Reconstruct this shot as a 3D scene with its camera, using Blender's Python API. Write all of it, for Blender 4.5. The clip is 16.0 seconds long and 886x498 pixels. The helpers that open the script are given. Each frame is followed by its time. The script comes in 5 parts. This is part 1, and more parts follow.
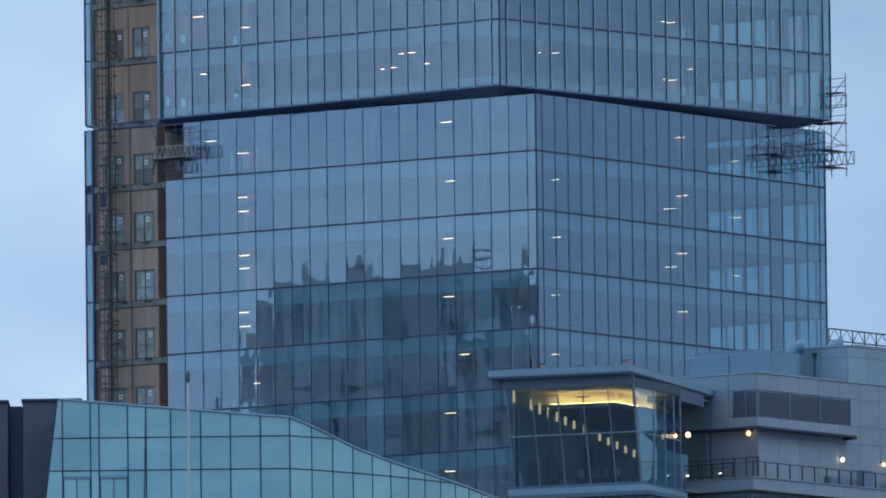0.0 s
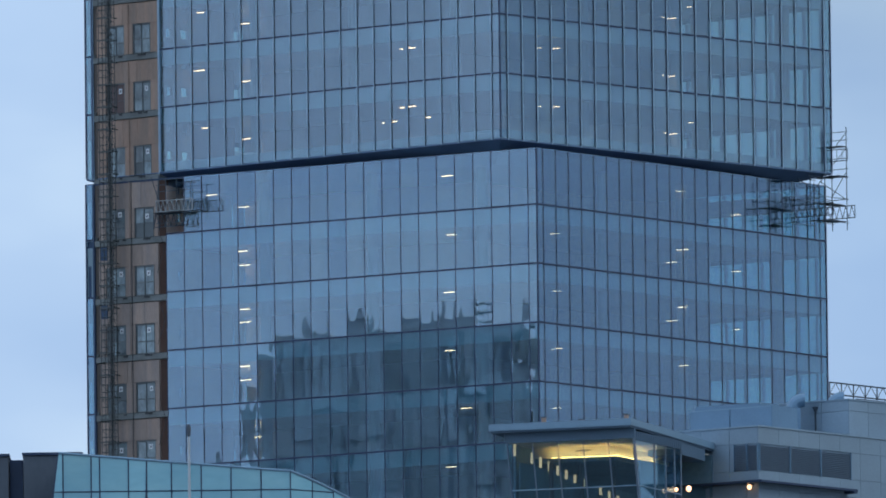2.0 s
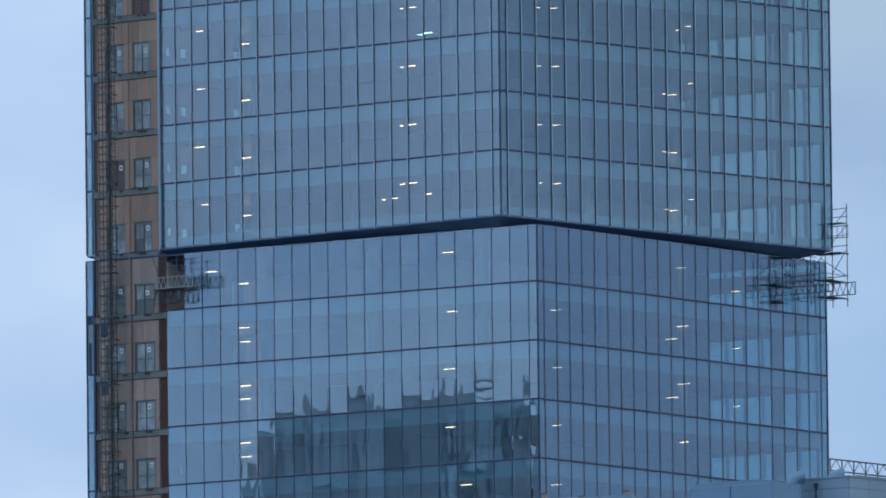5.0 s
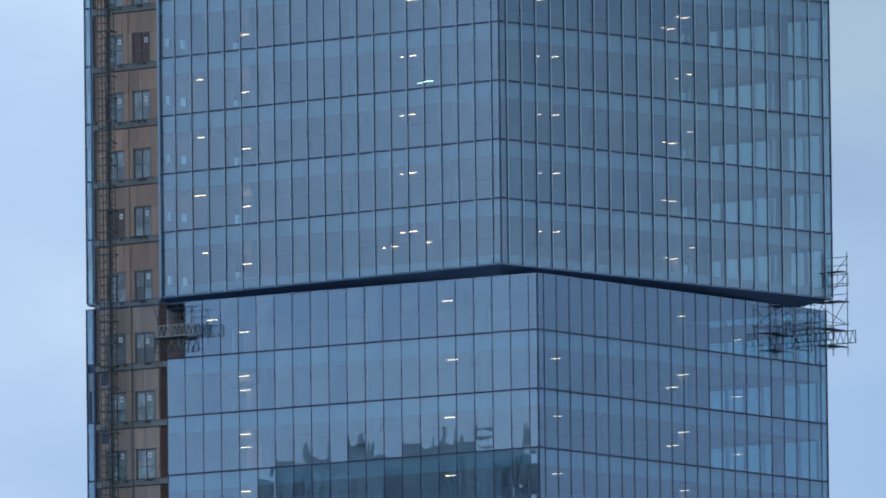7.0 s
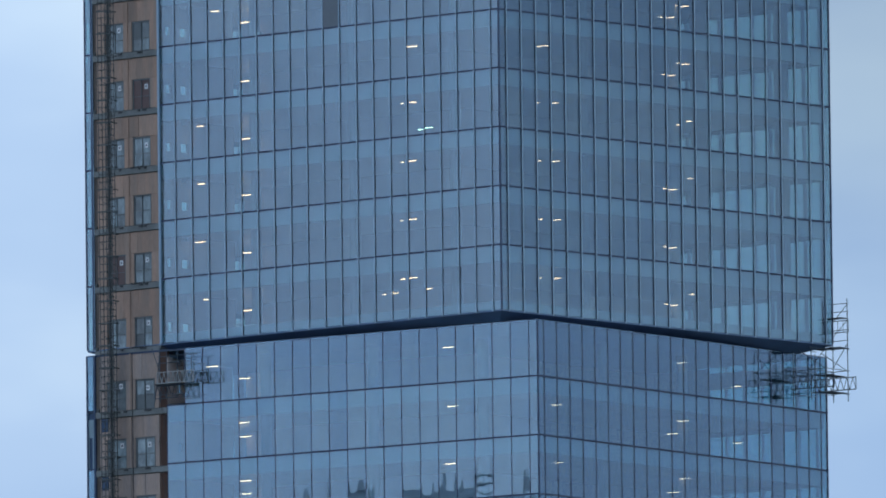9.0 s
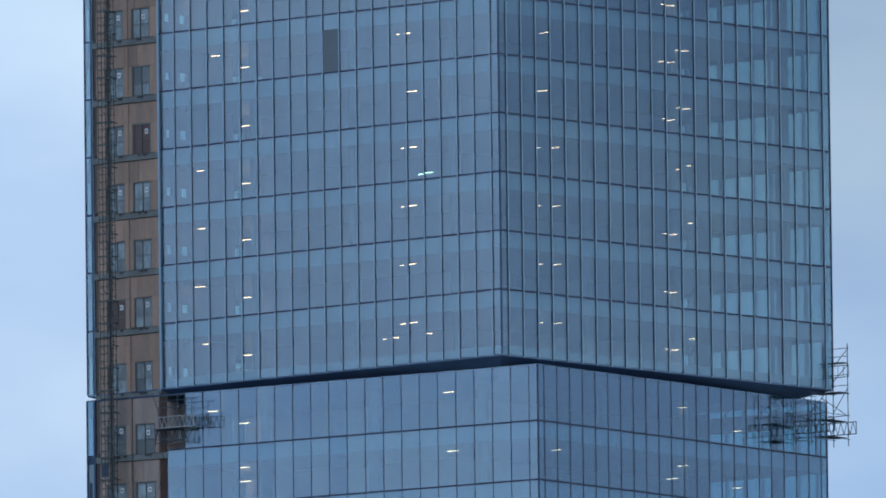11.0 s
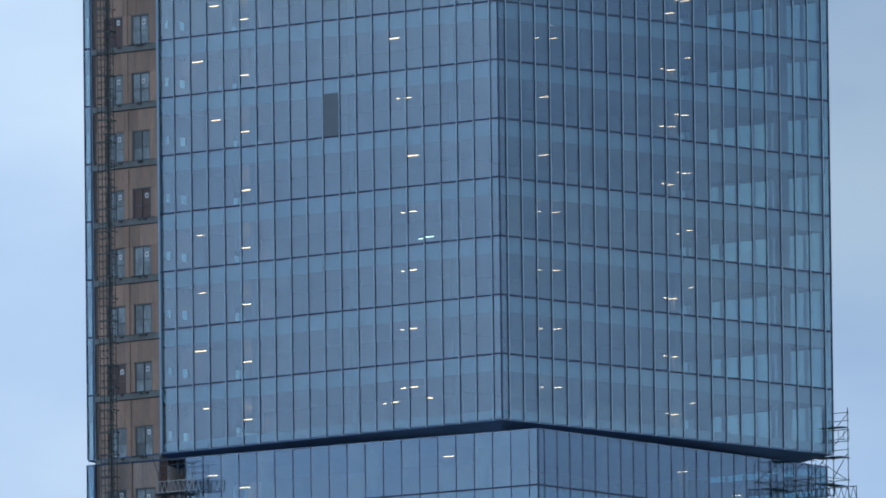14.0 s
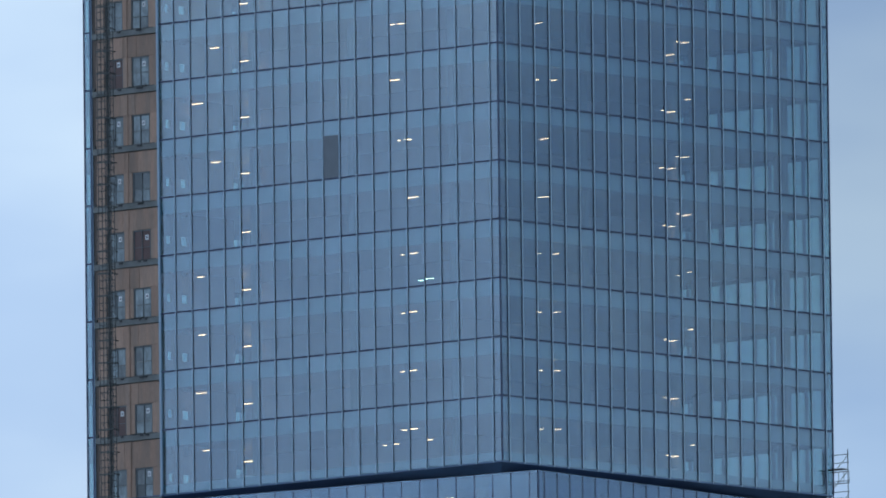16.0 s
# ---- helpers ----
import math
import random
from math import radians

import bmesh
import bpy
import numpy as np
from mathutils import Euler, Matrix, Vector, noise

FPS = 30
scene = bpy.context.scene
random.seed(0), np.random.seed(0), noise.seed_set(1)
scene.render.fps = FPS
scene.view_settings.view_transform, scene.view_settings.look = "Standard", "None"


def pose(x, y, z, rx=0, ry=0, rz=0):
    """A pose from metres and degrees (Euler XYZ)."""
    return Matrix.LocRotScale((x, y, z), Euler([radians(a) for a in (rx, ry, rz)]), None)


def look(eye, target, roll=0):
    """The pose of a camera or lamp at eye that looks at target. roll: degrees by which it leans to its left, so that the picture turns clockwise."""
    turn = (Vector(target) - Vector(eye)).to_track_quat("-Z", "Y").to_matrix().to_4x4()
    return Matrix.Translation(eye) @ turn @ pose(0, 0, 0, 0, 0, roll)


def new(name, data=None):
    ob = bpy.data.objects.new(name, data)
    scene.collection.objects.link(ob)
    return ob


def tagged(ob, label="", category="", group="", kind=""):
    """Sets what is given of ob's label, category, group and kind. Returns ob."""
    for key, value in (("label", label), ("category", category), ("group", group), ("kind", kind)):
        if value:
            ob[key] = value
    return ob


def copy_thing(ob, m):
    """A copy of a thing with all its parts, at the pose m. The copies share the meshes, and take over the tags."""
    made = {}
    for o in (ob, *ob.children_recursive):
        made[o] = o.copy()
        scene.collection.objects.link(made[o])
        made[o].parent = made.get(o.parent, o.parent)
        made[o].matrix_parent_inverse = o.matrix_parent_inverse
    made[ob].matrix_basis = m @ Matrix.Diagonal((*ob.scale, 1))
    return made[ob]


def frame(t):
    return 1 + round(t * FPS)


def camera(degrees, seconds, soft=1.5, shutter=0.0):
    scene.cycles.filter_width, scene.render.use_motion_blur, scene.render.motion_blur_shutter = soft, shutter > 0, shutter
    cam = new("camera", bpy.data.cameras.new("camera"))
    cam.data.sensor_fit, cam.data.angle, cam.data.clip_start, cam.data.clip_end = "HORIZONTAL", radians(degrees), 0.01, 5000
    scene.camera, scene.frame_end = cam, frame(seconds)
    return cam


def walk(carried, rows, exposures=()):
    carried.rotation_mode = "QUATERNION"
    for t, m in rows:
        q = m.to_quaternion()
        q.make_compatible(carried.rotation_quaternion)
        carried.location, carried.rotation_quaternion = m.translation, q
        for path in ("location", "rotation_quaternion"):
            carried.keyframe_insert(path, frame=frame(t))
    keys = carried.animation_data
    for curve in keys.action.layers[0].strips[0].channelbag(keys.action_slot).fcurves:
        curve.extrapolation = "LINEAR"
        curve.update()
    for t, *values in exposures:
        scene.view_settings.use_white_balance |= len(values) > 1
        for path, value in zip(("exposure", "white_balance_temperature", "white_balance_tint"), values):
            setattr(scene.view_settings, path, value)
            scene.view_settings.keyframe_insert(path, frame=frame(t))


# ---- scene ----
cam = camera(2.5377, 16.0, soft=1.8)
EYE = 2.0
ROLL = -0.6706
# seconds, pitch, yaw: a long lens on a tripod that tilts slowly upwards
ROWS = [
    (0.0, 5.4189, 0.0491),
    (0.5, 5.4574, 0.0502),
    (1.0, 5.4963, 0.0500),
    (1.5, 5.5349, 0.0498),
    (2.0, 5.5729, 0.0496),
    (2.5, 5.6106, 0.0494),
    (3.0, 5.6478, 0.0492),
    (3.5, 5.6846, 0.0490),
    (4.0, 5.7209, 0.0488),
    (5.0, 5.7925, 0.0483),
    (6.5, 5.8970, 0.0477),
    (7.0, 5.9312, 0.0475),
    (7.5, 5.9649, 0.0473),
    (8.0, 5.9984, 0.0471),
    (8.5, 6.0315, 0.0469),
    (9.0, 6.0643, 0.0467),
    (10.0, 6.1290, 0.0463),
    (11.5, 6.2238, 0.0456),
    (12.0, 6.2549, 0.0454),
    (12.5, 6.2857, 0.0452),
    (13.0, 6.3163, 0.0450),
    (13.5, 6.3467, 0.0448),
    (14.0, 6.3768, 0.0446),
    (14.5, 6.4067, 0.0444),
    (15.0, 6.4364, 0.0442),
    (15.5, 6.4658, 0.0440),
    (16.0, 6.4968, 0.0437),
]
walk(cam, [(t, pose(0, 0, EYE, 90 + p, 0, w) @ pose(0, 0, 0, 0, 0, ROLL)) for t, p, w in ROWS])

# ---- sky and sun: a bright overcast dusk, brightest high in the south-east ----
SUN_ELEVATION, SUN_AZIMUTH = radians(43), radians(113)
world = bpy.data.worlds.new("sky")
scene.world = world
world.use_nodes = True
wn, wl = world.node_tree.nodes, world.node_tree.links
wn.clear()


def wnode(kind, **inputs):
    n = wn.new(kind)
    for k, v in inputs.items():
        n.inputs[k.replace("_", " ")].default_value = v
    return n


sky = wnode("ShaderNodeTexSky")
sky.sky_type, sky.sun_disc = "NISHITA", False
sky.sun_elevation, sky.sun_rotation = SUN_ELEVATION, SUN_AZIMUTH
clear = wnode("ShaderNodeBackground", Strength=0.1)
wl.new(sky.outputs[0], clear.inputs["Color"])
co = wnode("ShaderNodeTexCoord")
# cloud deck: two scales of soft billows
mp = wnode("ShaderNodeMapping")
mp.inputs["Scale"].default_value = (26, 26, 60)
mp.inputs["Location"].default_value = (3.1, 0.4, 1.7)
wl.new(co.outputs["Generated"], mp.inputs["Vector"])
nz = wnode("ShaderNodeTexNoise", Scale=1.0, Detail=4.0, Roughness=0.45)
wl.new(mp.outputs[0], nz.inputs["Vector"])
ramp = wn.new("ShaderNodeValToRGB")
ramp.color_ramp.elements[0].position, ramp.color_ramp.elements[0].color = 0.30, (0.345, 0.515, 0.80, 1)
ramp.color_ramp.elements[1].position, ramp.color_ramp.elements[1].color = 0.72, (0.66, 0.83, 1.0, 1)
mid = ramp.color_ramp.elements.new(0.50)
mid.color = (0.45, 0.62, 0.875, 1)
wl.new(nz.outputs["Fac"], ramp.inputs["Fac"])
sep = wn.new("ShaderNodeSeparateXYZ")
wl.new(co.outputs["Generated"], sep.inputs[0])
west = wn.new("ShaderNodeMapRange")
west.inputs["From Min"].default_value, west.inputs["From Max"].default_value = -0.06, 0.06
west.inputs["To Min"].default_value, west.inputs["To Max"].default_value = 1.175, 0.775
wl.new(sep.outputs["X"], west.inputs["Value"])
cloud = wnode("ShaderNodeBackground")
# paler, greyer cloud low in the west
pale = wn.new("ShaderNodeMapRange")
pale.inputs["From Min"].default_value, pale.inputs["From Max"].default_value = -0.95, -0.15
pale.inputs["To Min"].default_value, pale.inputs["To Max"].default_value = 0.45, 0.0
wl.new(sep.outputs["X"], pale.inputs["Value"])
tone = wn.new("ShaderNodeMix")
tone.data_type = "RGBA"
wl.new(pale.outputs["Result"], tone.inputs["Factor"])
wl.new(ramp.outputs["Color"], tone.inputs["A"])
tone.inputs["B"].default_value = (0.59, 0.725, 0.95, 1)
# bluer cloud in the east
east = wn.new("ShaderNodeMapRange")
east.inputs["From Min"].default_value, east.inputs["From Max"].default_value = 0.0, 0.02
wl.new(sep.outputs["X"], east.inputs["Value"])
blue = wn.new("ShaderNodeMix")
blue.data_type, blue.blend_type = "RGBA", "MULTIPLY"
north = wn.new("ShaderNodeMapRange")
north.inputs["From Min"].default_value, north.inputs["From Max"].default_value = 0.45, 0.9
wl.new(sep.outputs["Y"], north.inputs["Value"])
both = wn.new("ShaderNodeMath")
both.operation = "MULTIPLY"
wl.new(east.outputs["Result"], both.inputs[0])
wl.new(north.outputs["Result"], both.inputs[1])
wl.new(both.outputs[0], blue.inputs["Factor"])
# out-of-view grey from east to north-east, added to dull the lower east face's reflection
grey_x, grey_y = wn.new("ShaderNodeMapRange"), wn.new("ShaderNodeMapRange")
for node, (a, b), (c, d), out in ((grey_x, (0.2, 0.8), (0.0, 1.0), "X"), (grey_y, (0.13, 0.40), (0.0, 0.85), "Y")):
    node.interpolation_type = "SMOOTHSTEP"
    node.inputs["From Min"].default_value, node.inputs["From Max"].default_value = a, b
    node.inputs["To Min"].default_value, node.inputs["To Max"].default_value = c, d
    wl.new(sep.outputs[out], node.inputs["Value"])
grey = wn.new("ShaderNodeMath")
grey.operation = "MULTIPLY"
wl.new(grey_x.outputs["Result"], grey.inputs[0])
wl.new(grey_y.outputs["Result"], grey.inputs[1])
dull = wn.new("ShaderNodeMix")
dull.data_type = "RGBA"
wl.new(grey.outputs[0], dull.inputs["Factor"])
wl.new(tone.outputs["Result"], dull.inputs["A"])
dull.inputs["B"].default_value = (0.48, 0.575, 0.725, 1)
wl.new(dull.outputs["Result"], blue.inputs["A"])
blue.inputs["B"].default_value = (0.89, 0.955, 1.03, 1)
wl.new(blue.outputs["Result"], cloud.inputs["Color"])
# the deck thins towards the upper west and thickens towards the upper east
edge_x, edge_z = wn.new("ShaderNodeMapRange"), wn.new("ShaderNodeMapRange")
for node, (a, b), (c, d), out in ((edge_x, (-0.025, 0.025), (0.03, -0.26), "X"), (edge_z, (0.096, 0.118), (0.0, 1.0), "Z")):
    node.interpolation_type = "SMOOTHSTEP"
    node.inputs["From Min"].default_value, node.inputs["From Max"].default_value = a, b
    node.inputs["To Min"].default_value, node.inputs["To Max"].default_value = c, d
    wl.new(sep.outputs[out], node.inputs["Value"])
thin = wn.new("ShaderNodeMath")
thin.operation = "MULTIPLY_ADD"
wl.new(edge_x.outputs["Result"], thin.inputs[0])
wl.new(edge_z.outputs["Result"], thin.inputs[1])
thin.inputs[2].default_value = 1.0
level = wn.new("ShaderNodeMath")
level.operation = "MULTIPLY"
wl.new(west.outputs["Result"], level.inputs[0])
wl.new(thin.outputs[0], level.inputs[1])
wl.new(level.outputs[0], cloud.inputs["Strength"])
wmix = wnode("ShaderNodeMixShader", Fac=0.95)
wl.new(clear.outputs[0], wmix.inputs[1])
wl.new(cloud.outputs[0], wmix.inputs[2])
wout = wn.new("ShaderNodeOutputWorld")
wl.new(wmix.outputs[0], wout.inputs["Surface"])

sun = new("sun", bpy.data.lights.new("sun", "SUN"))
sun.data.energy, sun.data.angle, sun.data.color = 0.9, radians(40), (0.78, 0.90, 1.0)
sun.matrix_world = look((60, -26, 60), (0, 0, 0))


# ---- materials ----
def material(name, colour, rough=0.6, metal=0.0, var=0.15, scale=1.0, fine=18.0, bump=0.0, second=None, stretch=(1, 1, 1), spread=0.0, specular=0.5):
    """A painted, stony or metal surface: colour broken at two scales, with fine relief; spread varies it from piece to piece."""
    m = bpy.data.materials.new(name)
    m.use_nodes = True
    n, l = m.node_tree.nodes, m.node_tree.links
    b = n["Principled BSDF"]
    b.inputs["Metallic"].default_value = metal
    b.inputs["Specular IOR Level"].default_value = specular
    tc = n.new("ShaderNodeTexCoord")
    mpg = n.new("ShaderNodeMapping")
    mpg.inputs["Scale"].default_value = stretch
    l.new(tc.outputs["Object"], mpg.inputs["Vector"])
    big, small = n.new("ShaderNodeTexNoise"), n.new("ShaderNodeTexNoise")
    for tex, s in ((big, scale), (small, fine)):
        tex.inputs["Scale"].default_value, tex.inputs["Detail"].default_value = s, 4
        l.new(mpg.outputs[0], tex.inputs["Vector"])
    c2 = second or tuple(c * (1 - var) for c in colour)
    r = n.new("ShaderNodeValToRGB")
    r.color_ramp.elements[0].position, r.color_ramp.elements[0].color = 0.35, (*c2, 1)
    r.color_ramp.elements[1].position, r.color_ramp.elements[1].color = 0.65, (*colour, 1)
    l.new(big.outputs["Fac"], r.inputs["Fac"])
    hsv = n.new("ShaderNodeHueSaturation")
    l.new(r.outputs[0], hsv.inputs["Color"])
    val = n.new("ShaderNodeMapRange")
    val.inputs["To Min"].default_value, val.inputs["To Max"].default_value = 1 - var, 1 + var
    l.new(small.outputs["Fac"], val.inputs["Value"])
    info = n.new("ShaderNodeObjectInfo")
    piece = n.new("ShaderNodeMapRange")
    piece.inputs["To Min"].default_value, piece.inputs["To Max"].default_value = 1 - spread, 1 + spread
    l.new(info.outputs["Random"], piece.inputs["Value"])
    mul = n.new("ShaderNodeMath")
    mul.operation = "MULTIPLY"
    l.new(val.outputs[0], mul.inputs[0])
    l.new(piece.outputs[0], mul.inputs[1])
    l.new(mul.outputs[0], hsv.inputs["Value"])
    l.new(hsv.outputs[0], b.inputs["Base Color"])
    rr = n.new("ShaderNodeMapRange")
    rr.inputs["To Min"].default_value, rr.inputs["To Max"].default_value = max(0.02, rough - 0.1), min(1, rough + 0.1)
    l.new(big.outputs["Fac"], rr.inputs["Value"])
    l.new(rr.outputs[0], b.inputs["Roughness"])
    if bump:
        bp = n.new("ShaderNodeBump")
        bp.inputs["Strength"].default_value, bp.inputs["Distance"].default_value = bump, 0.02
        l.new(small.outputs["Fac"], bp.inputs["Height"])
        l.new(bp.outputs[0], b.inputs["Normal"])
    return m


def glass(name, tint, mirror, share, wave=0.0, wave_scale=0.5, spread=0.0, edge=0.5, pillow=0.0):
    """Coated facade glass: a clear tinted body under a mirror coat, each pane slightly bowed."""
    m = bpy.data.materials.new(name)
    m.use_nodes = True
    n, l = m.node_tree.nodes, m.node_tree.links
    n.clear()
    out = n.new("ShaderNodeOutputMaterial")
    tr, gl, mx = n.new("ShaderNodeBsdfTransparent"), n.new("ShaderNodeBsdfGlossy"), n.new("ShaderNodeMixShader")
    tr.inputs["Color"].default_value = (*tint, 1)
    gl.inputs["Color"].default_value = (*mirror, 1)
    gl.inputs["Roughness"].default_value = 0.0
    info = n.new("ShaderNodeObjectInfo")
    fr = n.new("ShaderNodeLayerWeight")
    fr.inputs["Blend"].default_value = 0.25
    amount = n.new("ShaderNodeMapRange")
    amount.inputs["To Min"].default_value, amount.inputs["To Max"].default_value = share, min(1, share + edge)
    l.new(fr.outputs["Fresnel"], amount.inputs["Value"])
    vary = n.new("ShaderNodeMapRange")
    vary.inputs["To Min"].default_value, vary.inputs["To Max"].default_value = 1 - spread, 1 + spread
    l.new(info.outputs["Random"], vary.inputs["Value"])
    mul = n.new("ShaderNodeMath")
    mul.operation, mul.use_clamp = "MULTIPLY", True
    l.new(amount.outputs[0], mul.inputs[0])
    l.new(vary.outputs[0], mul.inputs[1])
    # upright noise in the mirror share imitates the mottling of reflected cloud
    mottle = n.new("ShaderNodeTexNoise")
    mottle.inputs["Scale"].default_value, mottle.inputs["Detail"].default_value = 1.0, 3.0
    drift = n.new("ShaderNodeMapping")
    drift.inputs["Scale"].default_value = (2.2, 2.2, 0.45)
    place = n.new("ShaderNodeTexCoord")
    spot = n.new("ShaderNodeVectorMath")
    spot.operation = "MULTIPLY_ADD"
    l.new(info.outputs["Random"], spot.inputs[0])
    spot.inputs[1].default_value = (31, 17, 43)
    l.new(place.outputs["Object"], spot.inputs[2])
    l.new(spot.outputs[0], drift.inputs["Vector"])
    l.new(drift.outputs[0], mottle.inputs["Vector"])
    streak = n.new("ShaderNodeMapRange")
    streak.inputs["From Min"].default_value, streak.inputs["From Max"].default_value = 0.3, 0.7
    streak.inputs["To Min"].default_value, streak.inputs["To Max"].default_value = 0.93, 1.07
    l.new(mottle.outputs["Fac"], streak.inputs["Value"])
    coat_share = n.new("ShaderNodeMath")
    coat_share.operation, coat_share.use_clamp = "MULTIPLY", True
    l.new(mul.outputs[0], coat_share.inputs[0])
    l.new(streak.outputs[0], coat_share.inputs[1])
    l.new(coat_share.outputs[0], mx.inputs["Fac"])
    if wave:
        def math_node(kind, x, y):
            node = n.new("ShaderNodeMath")
            node.operation = kind
            for socket, v in zip(node.inputs, (x, y)):
                if isinstance(v, (int, float)):
                    socket.default_value = v
                else:
                    l.new(v, socket)
            return node.outputs[0]

        tc = n.new("ShaderNodeTexCoord")
        off = n.new("ShaderNodeVectorMath")
        off.operation = "MULTIPLY_ADD"
        l.new(info.outputs["Random"], off.inputs[0])
        off.inputs[1].default_value = (97, 53, 71)
        l.new(tc.outputs["Object"], off.inputs[2])
        broad, fine = n.new("ShaderNodeTexNoise"), n.new("ShaderNodeTexNoise")
        for node, size in ((broad, wave_scale), (fine, 2.6)):
            node.inputs["Scale"].default_value, node.inputs["Detail"].default_value = size, 1.0
            l.new(off.outputs[0], node.inputs["Vector"])
        height = math_node("MULTIPLY", broad.outputs["Fac"], wave)
        if pillow:  # sealed panes are drawn in at the middle and held at their edges, where the seal ripples them
            split = n.new("ShaderNodeSeparateXYZ")
            l.new(tc.outputs["Object"], split.inputs[0])
            across = math_node("POWER", math_node("ABSOLUTE", math_node("DIVIDE", split.outputs["X"], 0.747), 0), 4)
            up = math_node("POWER", math_node("ABSOLUTE", math_node("DIVIDE", math_node("SUBTRACT", split.outputs["Z"], 2.0), 2.0), 0), 2)
            dish = math_node("MULTIPLY", math_node("SUBTRACT", 1, across), math_node("SUBTRACT", 1, up))
            pull = math_node("MULTIPLY", math_node("ADD", info.outputs["Random"], 0.4), -pillow)
            height = math_node("ADD", height, math_node("MULTIPLY", dish, pull))
            ripple = math_node("MULTIPLY", math_node("MULTIPLY", fine.outputs["Fac"], across), pillow * 0.5)
            height = math_node("ADD", height, ripple)
        bp = n.new("ShaderNodeBump")
        bp.inputs["Strength"].default_value, bp.inputs["Distance"].default_value = 1.0, 1.0
        l.new(height, bp.inputs["Height"])
        l.new(bp.outputs[0], gl.inputs["Normal"])
    l.new(tr.outputs[0], mx.inputs[1])
    l.new(gl.outputs[0], mx.inputs[2])
    l.new(mx.outputs[0], out.inputs["Surface"])
    return m


def glow(name, colour, strength):
    m = bpy.data.materials.new(name)
    m.use_nodes = True
    b = m.node_tree.nodes["Principled BSDF"]
    b.inputs["Base Color"].default_value = (0.8, 0.8, 0.8, 1)
    b.inputs["Emission Color"].default_value = (*colour, 1)
    b.inputs["Emission Strength"].default_value = strength
    return m


GLASS = glass("tower_glass", (0.75, 0.885, 0.875), (0.66, 0.762, 0.922), 0.188, wave=0.003, wave_scale=0.55, spread=0.03, edge=0.4, pillow=0.0006)
GLASS_LOW = glass("lower_block_glass", (0.675, 0.862, 0.868), (0.60, 0.742, 0.962), 0.205, wave=0.0022, wave_scale=0.55, spread=0.03, edge=0.4, pillow=0.0008)
TEAL = material("fritted_teal_glass", (0.285, 0.555, 0.61), 0.14, 0.0, 0.07, 0.45, 3.0, second=(0.215, 0.475, 0.565), stretch=(0.5, 0.5, 1.3), spread=0.10, specular=0.7)
ROOM_GLASS = glass("pavilion_glass", (0.78, 0.88, 0.90), (0.53, 0.76, 0.93), 0.22, wave=0.003, edge=0.05)
STEM = material("fin_stem", (0.046, 0.082, 0.15), 0.45, 0.2, 0.1, 0.5, 9)
SPANDREL = material("spandrel_back_pan", (0.27, 0.375, 0.43), 0.7, 0, 0.10, 0.4, 3)
FIN = material("anodised_fin", (0.34, 0.475, 0.59), 0.4, 0.15, 0.08, 0.5, 9)
# bluish lift in this dark metal stands in for distance haze
DARK = material("dark_mullion", (0.036, 0.062, 0.125), 0.45, 0.2, 0.15, 1, 12)
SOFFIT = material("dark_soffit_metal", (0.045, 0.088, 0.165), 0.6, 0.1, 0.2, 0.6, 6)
# lighter copy of the soffit metal; its colour makes up for weak light from below
UNDERSIDE = material("soffit_panel_lifted", (0.12, 0.20, 0.34), 0.6, 0.0, 0.2, 0.6, 6)
SLAB = material("pale_slab_edge", (0.52, 0.55, 0.58), 0.8, 0, 0.12, 0.4, 5)
CEILING = material("office_ceiling", (0.76, 0.66, 0.60), 0.15, 0, 0.08, 0.5, 4)
CORE = material("core_drywall", (0.70, 0.58, 0.53), 0.9, 0, 0.12, 0.3, 4)
CONCRETE = material("column_concrete", (0.36, 0.36, 0.36), 0.85, 0, 0.15, 0.8, 9)
RUST = material("weathered_plywood", (0.45, 0.295, 0.22), 0.85, 0, 0.28, 0.7, 7, bump=0.3, second=(0.34, 0.25, 0.20), stretch=(2.2, 2.2, 0.3), spread=0.14)
GREYED = material("greyed_plywood", (0.43, 0.315, 0.255), 0.85, 0, 0.28, 0.7, 7, bump=0.3, second=(0.32, 0.26, 0.235), stretch=(2.2, 2.2, 0.3), spread=0.16)
DOOR_RED = material("red_brown_site_door", (0.13, 0.075, 0.07), 0.4, 0, 0.18, 0.9, 9)
RED = material("rust_red_board", (0.10, 0.052, 0.038), 0.85, 0, 0.25, 0.8, 9, bump=0.3, spread=0.15)
BAY_EDGE = material("mossy_slab_edge", (0.24, 0.255, 0.25), 0.9, 0, 0.25, 1.1, 11, bump=0.4)
DOOR = material("grey_site_door", (0.15, 0.175, 0.185), 0.4, 0.1, 0.18, 0.9, 9, spread=0.2)
# pale and dark mottling paints sky reflections into the door glass
DOOR_PANE = material("door_glass_painted_glints", (0.235, 0.31, 0.335), 0.15, 0, 0.3, 1.1, 7, second=(0.11, 0.15, 0.17), stretch=(1.6, 1.6, 0.9), spread=0.4, specular=0.8)
# dark brown that carries the shade of the recess beside the hoist bay
JAMB = material("jamb_board_with_shade", (0.15, 0.125, 0.11), 0.85, 0, 0.25, 0.8, 9, bump=0.3, spread=0.15)
TAG = material("white_notice", (0.75, 0.77, 0.78), 0.7, 0, 0.05)
STEEL = material("scaffold_steel", (0.09, 0.12, 0.15), 0.55, 0.5, 0.25, 2, 20)
MAST = material("mast_steel", (0.115, 0.13, 0.13), 0.6, 0.4, 0.3, 1.5, 15)
STEEL_PALE = material("galvanised_truss", (0.42, 0.44, 0.44), 0.5, 0.5, 0.2, 2, 20)
